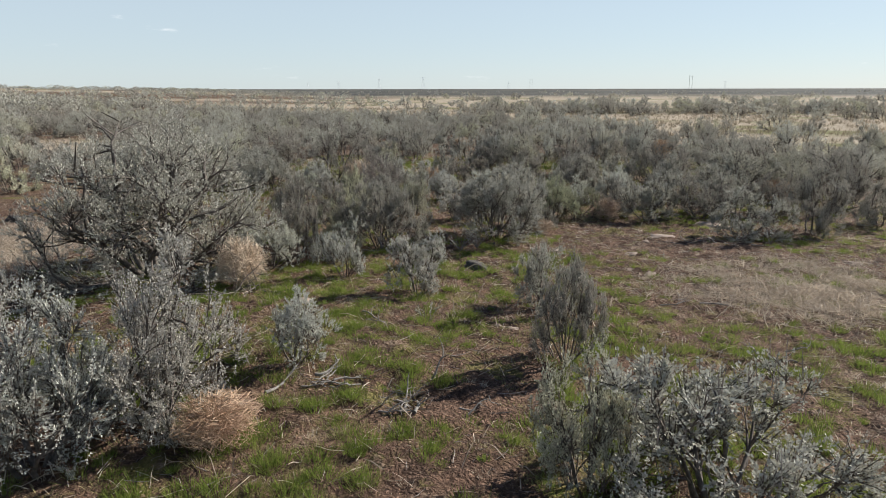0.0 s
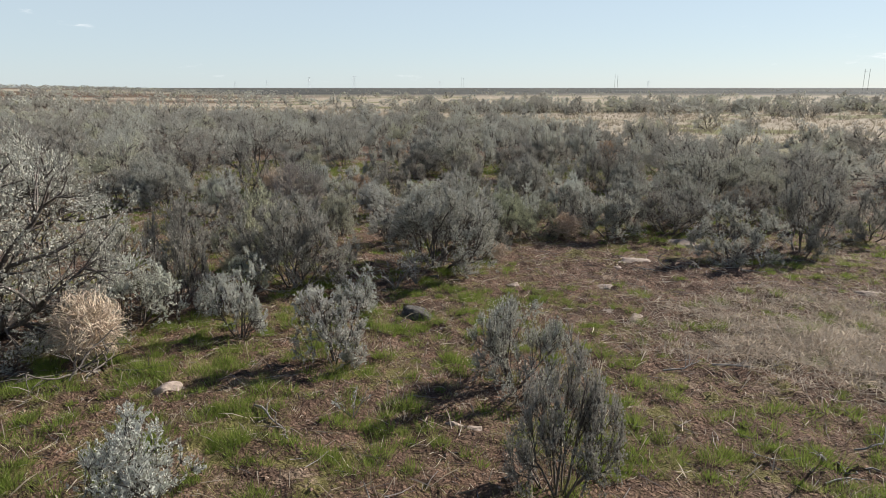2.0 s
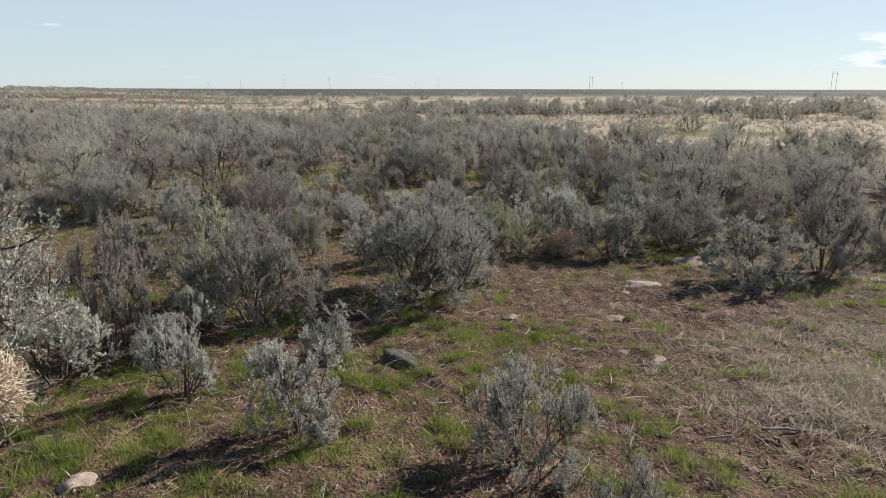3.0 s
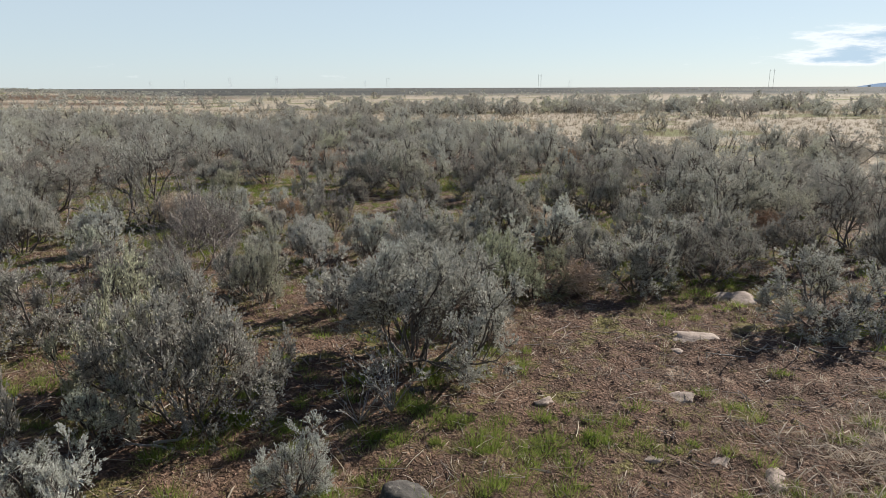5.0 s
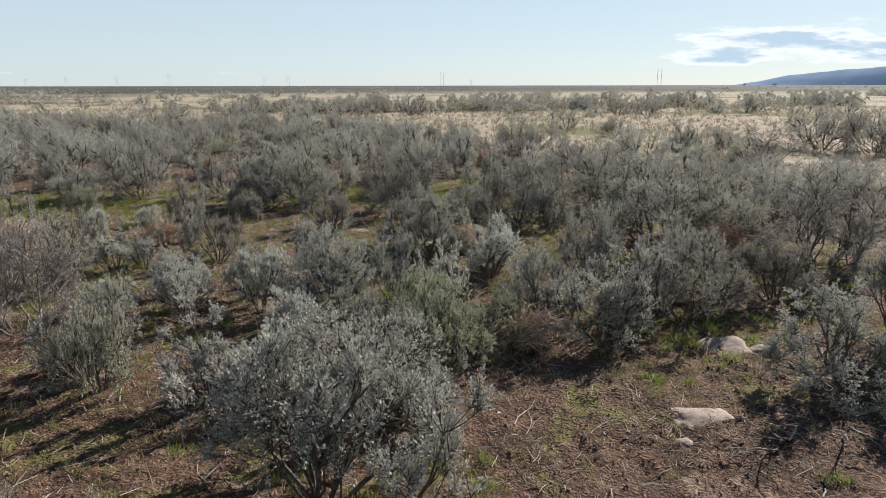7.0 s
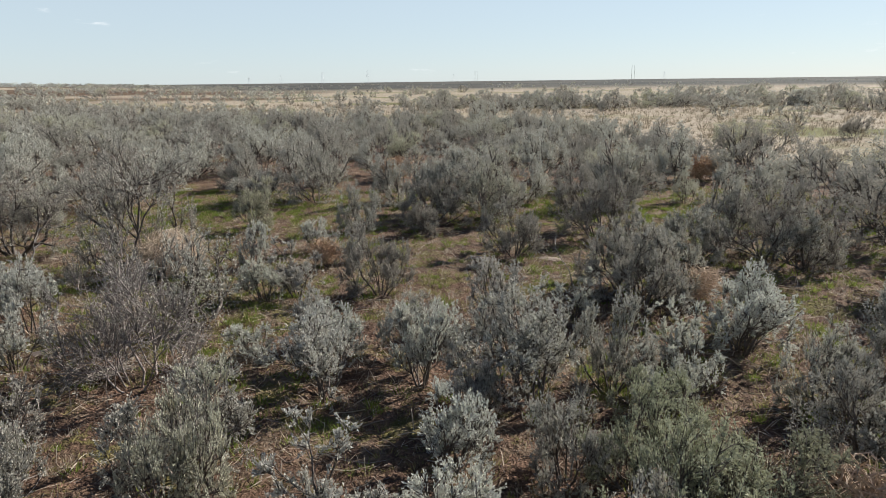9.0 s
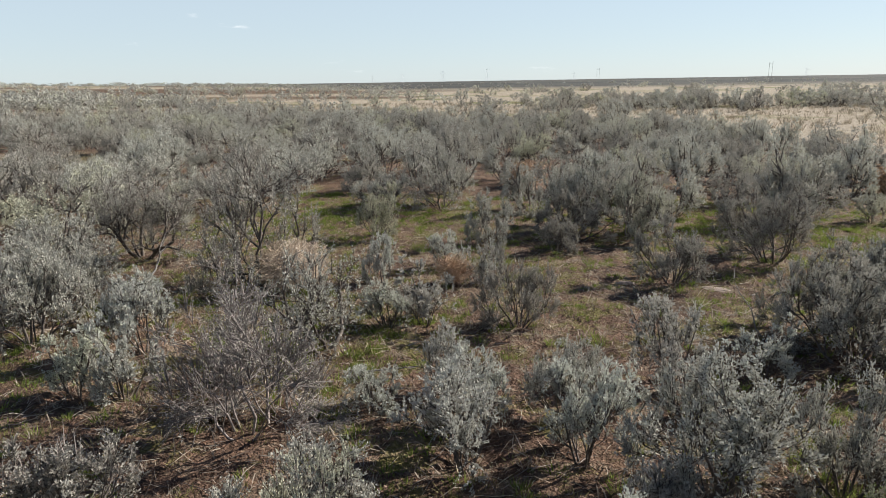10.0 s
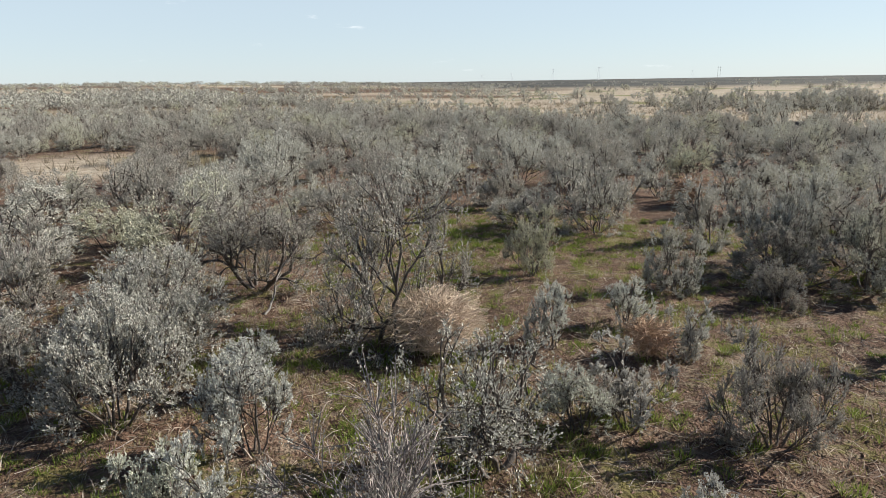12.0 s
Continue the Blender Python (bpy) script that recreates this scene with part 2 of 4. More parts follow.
def soil_material():
    m, nt, n, l, b = nodes_of("steppe_soil")
    at = n.new("ShaderNodeAttribute"); at.attribute_name = "dry"
    big, mid, fine = noise_at(nt, 0.55, 5), noise_at(nt, 3.2, 6, 0.62), noise_at(nt, 38, 5, 0.7)
    grit = noise_at(nt, 140, 3, 0.7)
    soil = mix(nt, span(nt, mid, 0.3, 0.7), (0.07, 0.043, 0.03), (0.175, 0.107, 0.073))
    soil = mix(nt, span(nt, fine, 0.52, 0.70), soil, (0.30, 0.195, 0.138))
    soil = mix(nt, span(nt, grit, 0.60, 0.72), soil, (0.34, 0.25, 0.185))
    soil = mix(nt, span(nt, noise_at(nt, 22, 4, 0.7), 0.42, 0.30), soil, (0.075, 0.043, 0.029))
    vo = n.new("ShaderNodeTexVoronoi")
    vo.inputs["Scale"].default_value = 34
    vc = n.new("ShaderNodeTexCoord")
    wob = n.new("ShaderNodeVectorMath"); wob.operation = "MULTIPLY_ADD"
    zc = n.new("ShaderNodeTexNoise"); zc.inputs["Scale"].default_value = 13; zc.inputs["Detail"].default_value = 6
    l.new(vc.outputs["Object"], zc.inputs["Vector"])
    l.new(zc.outputs["Color"], wob.inputs[0]); wob.inputs[1].default_value = (0.11, 0.11, 0.11)
    l.new(vc.outputs["Object"], wob.inputs[2])
    l.new(wob.outputs[0], vo.inputs["Vector"])
    cell = n.new("ShaderNodeSeparateColor")
    l.new(vo.outputs["Color"], cell.inputs[0])
    soil = mix(nt, 0.6, soil, mix(nt, span(nt, cell.outputs[0], 0.0, 1.0), (0.55, 0.52, 0.5), (1.35, 1.32, 1.3)), "MULTIPLY")
    soil = mix(nt, span(nt, vo.outputs["Distance"], 0.55, 0.95), soil, (0.06, 0.035, 0.023))
    moss = mix(nt, fine, (0.085, 0.078, 0.026), (0.21, 0.175, 0.065))
    litter = mix(nt, fine, (0.15, 0.10, 0.068), (0.35, 0.255, 0.18))
    c = mix(nt, span(nt, noise_at(nt, 1.3, 8, 0.75), 0.54, 0.60), soil, moss)
    c = mix(nt, span(nt, noise_at(nt, 2.1, 8, 0.75), 0.57, 0.64), c, litter)
    gr = n.new("ShaderNodeAttribute"); gr.attribute_name = "green"
    felt = n.new("ShaderNodeMath"); felt.operation = "MULTIPLY"
    l.new(gr.outputs["Fac"], felt.inputs[0]); l.new(span(nt, noise_at(nt, 11.0, 6, 0.75), 0.50, 0.57, 0.0, 0.38), felt.inputs[1])
    c = mix(nt, felt.outputs[0], c, moss)
    lt = n.new("ShaderNodeAttribute"); lt.attribute_name = "litter"
    thin = n.new("ShaderNodeMath"); thin.operation = "MULTIPLY"
    l.new(lt.outputs["Fac"], thin.inputs[0]); l.new(span(nt, noise_at(nt, 4.5, 8, 0.78), 0.50, 0.60, 0.0, 0.55), thin.inputs[1])
    c = mix(nt, thin.outputs[0], c, mix(nt, fine, (0.16, 0.125, 0.085), (0.37, 0.30, 0.215)))
    dry = mix(nt, span(nt, mid, 0.35, 0.65), (0.30, 0.245, 0.178), (0.50, 0.42, 0.315))
    dry = mix(nt, span(nt, noise_at(nt, 0.09, 4, 0.6), 0.52, 0.62), dry, (0.19, 0.185, 0.075))
    dry = mix(nt, span(nt, fine, 0.6, 0.72), dry, (0.2, 0.15, 0.1))
    dry = mix(nt, span(nt, noise_at(nt, 5, 6, 0.7), 0.56, 0.70), dry, litter)
    c = mix(nt, span(nt, at.outputs["Fac"], 0.35, 0.85), c, dry)
    # far plain: sage cover turns the ground grey-olive in long streaks
    co = n.new("ShaderNodeTexCoord")
    sep = n.new("ShaderNodeSeparateXYZ")
    l.new(co.outputs["Object"], sep.inputs[0])
    mp = n.new("ShaderNodeMapping"); mp.inputs["Scale"].default_value = (0.004, 0.011, 1)
    l.new(co.outputs["Object"], mp.inputs[0])
    zs = n.new("ShaderNodeTexNoise"); zs.inputs["Scale"].default_value = 1.0; zs.inputs["Detail"].default_value = 6
    l.new(mp.outputs[0], zs.inputs["Vector"])
    plain = mix(nt, span(nt, zs.outputs["Fac"], 0.42, 0.62), (0.062, 0.063, 0.056), (0.13, 0.118, 0.095))
    c = mix(nt, span(nt, sep.outputs["Y"], 140, 260), c, plain)
    l.new(c, b.inputs["Base Color"])
    b.inputs["Roughness"].default_value = 0.95
    b.inputs["Specular IOR Level"].default_value = 0.2
    bump = n.new("ShaderNodeBump")
    bump.inputs["Strength"].default_value, bump.inputs["Distance"].default_value = 1.0, 0.06
    h = mix(nt, 0.22, mix(nt, 0.5, noise_at(nt, 26, 8, 0.72), noise_at(nt, 9, 5, 0.6)), span(nt, vo.outputs["Distance"], 0.8, 0.0))
    l.new(h, bump.inputs["Height"])
    l.new(bump.outputs[0], b.inputs["Normal"])
    return m


def mesh_of(name, verts, faces, mat, smooth=False):
    me = bpy.data.meshes.new(name)
    me.from_pydata(verts if isinstance(verts, list) else verts.tolist(), [], faces if isinstance(faces, list) else faces.tolist())
    me.materials.append(mat)
    if smooth:
        me.shade_smooth()
    return me


def build_ground():
    xs, ys = axis(-4, 6, 0.05, (-3600, 3600)), axis(1.5, 15, 0.05, (-900, 4300))
    nx, ny = len(xs), len(ys)
    verts = [(x, y, height(x, y)) for y in ys for x in xs]
    faces = [(j * nx + i, j * nx + i + 1, (j + 1) * nx + i + 1, (j + 1) * nx + i) for j in range(ny - 1) for i in range(nx - 1)]
    me = mesh_of("ground", verts, faces, soil_material(), True)
    at = me.attributes.new("dry", "FLOAT", "POINT")
    at.data.foreach_set("value", [dryness(v[0], v[1]) * (0.8 if v[1] < 14 else 1.0) for v in verts])
    pale = me.attributes.new("litter", "FLOAT", "POINT")
    pale.data.foreach_set("value", [max(0.0, min(1.0, (v[1] - 10.5) / 2.5)) if v[1] < 60 else 1.0 for v in verts])
    green = me.attributes.new("green", "FLOAT", "POINT")
    green.data.foreach_set("value", [min(0.85, 0.9 * turf(v[0], v[1])) if abs(v[0]) < 12 and v[1] < 24 else 0.0 for v in verts])
    return tagged(new("ground", me), "reddish brown steppe soil with moss, litter and straw", "ground", kind="structure")


build_ground()


# ---- plants ----
def unit(v):
    return v / np.maximum(np.linalg.norm(v, axis=-1, keepdims=True), 1e-9)


def tubes(P, R, sides=3):
    """Many tapered tubes at once: P (m, n, 3) points, R (m, n) radii. Returns vertices and quads."""
    m, n, _ = P.shape
    T = unit(np.gradient(P, axis=1))
    ref = np.where(np.abs(T[..., 2:3]) > 0.9, np.array([1.0, 0, 0]), np.array([0, 0, 1.0]))
    A = unit(np.cross(T, ref))
    B = np.cross(T, A)
    ang = np.arange(sides) * 2 * math.pi / sides
    V = P[:, :, None, :] + R[:, :, None, None] * (A[:, :, None, :] * np.cos(ang)[None, None, :, None] + B[:, :, None, :] * np.sin(ang)[None, None, :, None])
    idx = np.arange(m * n * sides).reshape(m, n, sides)
    nxt = np.roll(idx, -1, axis=2)
    F = np.stack([idx[:, :-1], nxt[:, :-1], nxt[:, 1:], idx[:, 1:]], axis=-1).reshape(-1, 4)
    return V.reshape(-1, 3), F


def slivers(rng, A, B, width):
    """Fine twigs: one slim spike each from A to B, as a quad with a pointed end."""
    W = unit(np.cross(B - A, rng.normal(0, 1, A.shape))) * width
    V = np.stack([A - W, A + W, B + W * 0.25, B - W * 0.25], axis=1).reshape(-1, 3)
    return V, np.arange(len(A) * 4).reshape(-1, 4)


def joined(pieces):
    vs, fs, k = [], [], 0
    for v, f in pieces:
        vs.append(v)
        fs.append(f + k)
        k += len(v)
    return np.concatenate(vs), np.concatenate(fs)


def sprout(rng, S, D, L, gnarl, rise, n=5):
    """Curved branch lines from starts S, directions D and lengths L."""
    pts, p, d = [S], S.copy(), D.copy()
    for _ in range(n - 1):
        d = unit(d + rng.normal(0, gnarl, d.shape) + np.array([0, 0, rise]))
        p = p + d * (L / (n - 1))[:, None]
        pts.append(p)
    return np.stack(pts, axis=1)


def children(rng, P, k, lo, spread, up):
    """k side shoots on every line of P: starts and directions."""
    m, n, _ = P.shape
    f = rng.uniform(lo, 1.0, (m, k)) * (n - 1)
    i = np.minimum(f.astype(int), n - 2)
    w = (f - i)[..., None]
    rows = np.arange(m)[:, None]
    S = P[rows, i] * (1 - w) + P[rows, i + 1] * w
    T = unit(P[rows, i + 1] - P[rows, i])
    D = unit(T + rng.normal(0, spread, T.shape) + np.array([0, 0, up]))
    return S.reshape(-1, 3), D.reshape(-1, 3)


def leaves_on(rng, P, per, size, lo=0.15, slim=0.2, loose=0.45):
    """Narrow leaves along shoots: one triangle each, pointing up and outwards along the shoot."""
    S, D = children(rng, P, per, lo, loose, 0.25)
    m = len(S)
    L = size * rng.uniform(0.6, 1.3, (m, 1))
    W = unit(np.cross(D, rng.normal(0, 1, (m, 3)))) * L * slim
    V = np.stack([S + D * L * 0.35 + W, S + D * L * 0.5 - W, S + D * L * 1.1], axis=1).reshape(-1, 3)
    return V, np.arange(m * 3).reshape(m, 3)


# kind: (height, width, stems, forks, shoots, leaves, leaf length, gnarl, lean, rise)
KINDS = {
    "young": (0.55, 0.55, 7, (3, 4), 8, 26, 0.0175, 0.17, 1.0, 0.05),
    "bush": (0.75, 0.95, 8, (4, 4), 11, 20, 0.0195, 0.22, 1.3, 0.05),
    "broad": (0.95, 1.45, 11, (4, 5), 10, 19, 0.021, 0.24, 1.45, 0.05),
    "silver": (1.00, 1.05, 8, (4, 5), 12, 26, 0.0185, 0.24, 1.3, 0.05),
    "dense": (0.95, 1.40, 12, (4, 5), 14, 18, 0.0215, 0.24, 1.35, 0.05),
    "old": (1.30, 1.65, 5, (5, 6), 13, 15, 0.026, 0.36, 1.6, 0.04),
    "open": (0.90, 1.10, 5, (5, 5), 8, 9, 0.024, 0.38, 1.6, 0.03),
    "giant": (1.60, 3.00, 13, (6, 7), 11, 18, 0.028, 0.34, 2.0, 0.05),
    "bare": (0.90, 1.05, 6, (5, 6), 12, 8, 0.017, 0.36, 1.7, 0.02),
    "mid_bush": (0.80, 1.05, 8, (4, 4), 8, 9, 0.035, 0.24, 1.4, 0.03),
    "mid_broad": (1.05, 1.6, 10, (4, 4), 8, 9, 0.039, 0.26, 1.55, 0.03),
    "far_bush": (0.95, 1.4, 7, (6,), 6, 6, 0.058, 0.24, 1.5, 0.03),
    "band_bush": (0.95, 1.4, 7, (5,), 6, 5, 0.09, 0.24, 1.5, 0.03),
    "dot_bush": (0.95, 1.4, 7, (), 5, 3, 0.21, 0.24, 1.6, 0.03),
}


def grown(kind, seed):
    """Stems with their twigs, and leaves, of one sagebrush at its kind's own size: a list of (vertices, faces) for the stems and one for the leaves."""
    H, W, stems, forks, shoots, per, leaf, gnarl, lean, rise = KINDS[kind]
    rng = np.random.default_rng(seed)
    near = kind in ("young", "bush", "broad", "silver", "dense", "old", "open", "giant", "bare")
    ang = rng.uniform(-0.4, 0.4, stems) + np.arange(stems) * 2.4
    tilt = np.linspace(0.35 if kind == 'giant' else 0.14, 1.0, stems) ** 0.8 * lean
    D = unit(np.stack([np.cos(ang) * tilt, np.sin(ang) * tilt, np.full(stems, 0.8)], axis=1))
    S = np.stack([np.cos(ang), np.sin(ang), np.zeros(stems)], axis=1) * rng.uniform(0.01, 0.06, (stems, 1)) * W - np.array([0, 0, 0.03])
    L = 0.52 / np.sqrt((D[:, 0] ** 2 + D[:, 1] ** 2) / (W / 2) ** 2 + D[:, 2] ** 2 / H ** 2) * rng.uniform(0.8, 1.15, stems)
    r = 0.015 * H * rng.uniform(0.7, 1.3, stems) * (1.6 if kind in ("old", "open", "giant") else 0.7 if kind == "bare" else 1.0)
    own, wood, n = np.arange(stems), [], 5
    tips = []
    for k in (*forks, None):
        lines = sprout(rng, S, D, L, gnarl, rise, n)
        wood.append((lines, r[:, None] * np.linspace(1.0, 0.5, n)[None, :], own))
        if k is None:
            break
        if n < 5:
            tips.append((lines, own))
        S, D = children(rng, lines, k, 0.30, 0.50, 0.10)
        own, L, r = np.repeat(own, k), np.repeat(L, k) * rng.uniform(0.42, 0.72, len(S)), np.repeat(r, k) * 0.52
        n = 4 if n == 5 else 3
    tips.append((lines, own))
    tw, tw_own = [], []
    for q, (p, o) in enumerate(tips):
        k = shoots if q == len(tips) - 1 else 2
        last = q == len(tips) - 1
        S, D = children(rng, p, k, 0.62 if last else 0.4, 0.55 if kind == "bare" else 0.72, 0.08 if kind == "bare" else 0.16)
        tw.append(sprout(rng, S, D, rng.uniform(0.06, 0.14, len(S)) * H * (1.3 if kind == "bare" else 1.0), 0.1, 0.14, 2 if not near else 3))
        tw_own.append(np.repeat(o, k))
    tw, tw_own = np.concatenate(tw), np.concatenate(tw_own)
    if kind != "dot_bush":
        # foliage sits in clumps with gaps between them
        gap = np.array([noise.noise(Vector(q) * (4.2 / H) + Vector((seed * 1.7, 0, 0))) for q in tw[:, -1].tolist()]) + rng.uniform(-0.12, 0.12, len(tw))
        keep = gap > (-0.34 if kind in ("silver", "dense") else -0.20 if near else -0.34)
        tw, tw_own = tw[keep], tw_own[keep]
    top, r95 = np.percentile(tw[:, -1, 2], 94), np.percentile(np.linalg.norm(tw[:, -1, :2], axis=1), 84)
    fix = np.array([W / 2 / r95, W / 2 / r95, H / top])
    def rounded(P):
        """Pulls what sticks out of the crown's rounded outline most of the way back."""
        mid = np.array([0, 0, 0.42 * H])
        v = P * fix - mid
        rho = np.sqrt((v[..., :2] ** 2).sum(-1) / (W / 2) ** 2 + (v[..., 2] / (0.60 * H)) ** 2)[..., None]
        return mid + v * np.where(rho > 0.95, (0.95 + 0.68 * (rho - 0.95)) / np.maximum(rho, 1e-6), 1.0)

    tw = rounded(tw)
    tw[..., 2] = np.maximum(tw[..., 2], 0.02)
    lv = leaves_on(rng, tw, per, leaf, slim=0.27 if near else 0.27 if kind.startswith("mid") else 0.38, loose=0.55 if near else 0.65 if kind.startswith("mid") else 0.8)
    stalks = []
    for i in range(stems if near else 1):
        pick = [(rounded(p), q) if not near else (rounded(p[o == i]), q[o == i]) for p, q, o in wood]
        if kind.startswith("mid"):
            pick = pick[:2]
        if kind in ("far_bush", "band_bush"):
            pick = [(pick[0][0][:, ::2], pick[0][1][:, ::2])]
        pieces = [tubes(p, q, (5, 4, 3)[min(j, 2)] if near else 3) for j, (p, q) in enumerate(pick)]
        if near:
            t = tw[tw_own == i][:, ::2]
            if kind == "bare":
                pieces.append(tubes(t, np.full(t.shape[:2], 0.0024) * np.array([1.2, 0.6]), 3))
            else:
                pieces.append(slivers(rng, t[:, 0], t[:, 1], 0.0034))
        if not near:
            pieces.append(slivers(rng, rounded(lines[:, 0]) * 0.92, rounded(lines[:, -1]), 0.011 if kind.startswith("mid") else 0.016))
        stalks.append(joined(pieces))
    return stalks, lv


made, count = {}, {}


def part(name, me, parent, label=""):
    ob = new(name, me)
    ob.parent = parent
    return tagged(ob, label)


def seed_stalks(V, H):
    """Last year's thin flower stalks that stand up out of the crown."""
    g = np.random.default_rng(7)
    top = V[V[:, 2] > 0.62 * H]
    A = top[g.integers(0, len(top), 70)]
    B = A + np.stack([g.normal(0, 0.02, 70), g.normal(0, 0.02, 70), g.uniform(0.09, 0.2, 70)], axis=1) * H
    return slivers(g, A - np.array([0, 0, 0.05]), B, 0.0032)


def sagebrush(kind, x, y, h, w, turn, label, variant=0, green=False):
    """One sagebrush standing at x, y: built once for its kind, then copied."""
    H, W = KINDS[kind][:2]
    m = pose(x, y, height(x, y), 0, 0, turn) @ Matrix.Diagonal((w / W, w / W, h / H, 1))
    key = (kind, variant, green)
    if key in made:
        ob = copy_thing(made[key], m)
        ob.matrix_basis = m
        return tagged(ob, label)
    root = new("sagebrush")
    stalks, lv = grown(kind, 100 + 17 * variant + sum(map(ord, kind)))
    for st in stalks:
        part("stem" if len(stalks) > 1 else "trunk", mesh_of("stem", *st, BARE_TWIG if kind == "bare" else BARK, True), root, "brown bare woody stem" if kind == "bare" else "dark gnarled woody stem")
    part("crown", mesh_of("crown", *lv, SAGE_GREEN if green else SILVER if kind in ("silver", "young") else SAGE), root, "small grey-green leaves" if green else "small silvery leaves")
    if kind in ("bush", "broad") and variant == 1:
        part("dry_inflorescence", mesh_of("dry_inflorescence", *seed_stalks(lv[0], H), TWIG), root, "dry upright seed stalks")["kind"] = "stuff"
    root.matrix_basis = m
    tagged(root, label, "shrub", "sagebrush")
    made[key] = root
    return root


def detail(kind, x, y):
    """Brush that the path comes close to is grown in full detail."""
    if kind.startswith("mid") and math.hypot(x + 0.5, y - 11.0) < 8.6:
        return "broad" if kind == "mid_broad" else "bush"
    return kind


placed = []
BUSH_LABEL = {
    "young": "small young silver-leaved sagebrush on mossy soil",
    "bush": "rounded grey-green sagebrush on bare soil",
    "broad": "broad dense silvery sagebrush with many stems",
    "silver": "dense silver-leaved sagebrush on a mossy bank",
    "dense": "thick rounded grey sagebrush that shades the soil",
    "old": "tall old sagebrush with dark twisted open trunks",
    "open": "sparse sagebrush with bare forked trunks and few leaves",
    "giant": "huge sprawling old sagebrush with dark twisted branches",
    "bare": "half-dead sagebrush of bare grey twigs",
    "mid_bush": "grey-green sagebrush among others in dense brush",
    "mid_broad": "wide grey sagebrush among others in dense brush",
}


def plant(rows):
    for kind, x, y, h, w in rows:
        green = kind.endswith("+")
        k = detail(kind.rstrip("+"), x, y)
        n = count[k] = count.get(k, -1) + 1
        sagebrush(k, x, y, h, w, (137.5 * n) % 360, BUSH_LABEL[k], n % 3 if k not in ("giant", "bare", "open") else 0, green)
        placed.append((x, y, w / 2))


# first clearing
plant([("giant", -3.42, 7.05, 1.6, 2.8), ("silver", -1.45, 3.4, 1.02, 1.05), ("silver", -1.9, 2.78, 0.95, 1.05), ("silver", -2.8, 3.3, 0.9, 1.0), ("young", -0.83, 4.24, 0.52, 0.52),
       ("young", -0.14, 6.34, 0.58, 0.6), ("bush", 1.21, 2.85, 0.73, 0.65), ("bush", 1.85, 2.75, 0.82, 1.4), ("young", -1.05, 6.93, 0.62, 0.45),
       ("bush", -1.91, 7.8, 1.0, 0.6), ("bush", 1.27, 4.55, 0.74, 0.57), ("bush", 1.2, 5.94, 0.67, 0.72), ("young", -2.09, 7.25, 0.58, 0.7),
       ("bush", -1.45, 9.1, 0.95, 0.9), ("dense", -0.9, 8.6, 0.95, 1.15), ("young", -1.36, 8.32, 0.4, 0.41)])
# round the bare red clearing
plant([("dense", 0.7, 9.3, 0.95, 1.4), ("bush+", 1.6, 10.67, 0.69, 0.84), ("bush+", 2.1, 11.04, 0.54, 0.77), ("bush", 4.5, 9.6, 0.68, 1.1),
       ("bush", 5.6, 10.05, 0.9, 1.0), ("bush", 3.3, 11.05, 0.75, 1.1), ("bush", 2.9, 11.5, 0.6, 0.7), ("broad", 4.25, 11.3, 0.66, 1.25),
       ("bush", 5.48, 11.48, 0.62, 0.95), ("young", 0.0, 10.7, 0.6, 0.64), ("bush", -0.75, 11.1, 0.75, 0.6), ("young", 0.59, 10.6, 0.55, 0.55),
       ("bush", 1.36, 10.3, 0.66, 0.76)])
# second stretch
plant([("broad", 7.1, 12.5, 1.05, 1.65), ("broad", 6.8, 14.1, 0.85, 1.5), ("broad", 5.85, 14.1, 1.0, 1.9), ("broad", 4.65, 16.1, 0.95, 1.5),
       ("bush", 4.92, 15.75, 0.7, 0.85), ("bush", 1.5, 16.6, 0.68, 0.85), ("bush", 2.5, 14.4, 0.8, 1.0), ("bush", 1.18, 12.4, 0.75, 1.05),
       ("young", 3.0, 13.2, 0.57, 0.76), ("young", -1.02, 14.95, 0.55, 0.6), ("bush", -0.13, 15.0, 0.7, 0.72), ("bare", -1.75, 12.7, 0.92, 1.3),
       ("young", -0.3, 12.5, 0.6, 0.64), ("young", 0.4, 12.65, 0.62, 0.55), ("bush", 1.77, 12.56, 0.68, 0.58), ("young", 2.47, 13.0, 0.49, 0.48)])
plant([("open", -1.74, 14.15, 0.85, 1.05), ("young", -1.35, 14.8, 0.42, 0.5), ("old", -3.35, 16.05, 1.48, 1.6), ("old", -5.4, 17.0, 1.05, 1.45),
       ("bush", -4.78, 14.4, 0.75, 0.95), ("young", -3.2, 12.97, 0.5, 0.45), ("young", -2.88, 13.05, 0.6, 0.5), ("bush", -2.15, 11.4, 0.6, 0.95),
       ("bush", -0.95, 11.5, 0.6, 0.85), ("bush", 2.55, 15.2, 0.75, 1.0), ("bush", 3.7, 16.4, 0.66, 0.9), ("bush", 4.35, 16.9, 1.0, 0.8),
       ("bush", -4.37, 13.9, 0.8, 0.95), ("young", -3.25, 13.85, 0.68, 0.55), ("young", -1.78, 16.2, 0.55, 0.45), ("young", -0.66, 16.37, 0.46, 0.43),
       ("bush", -5.5, 14.1, 0.68, 1.0)])
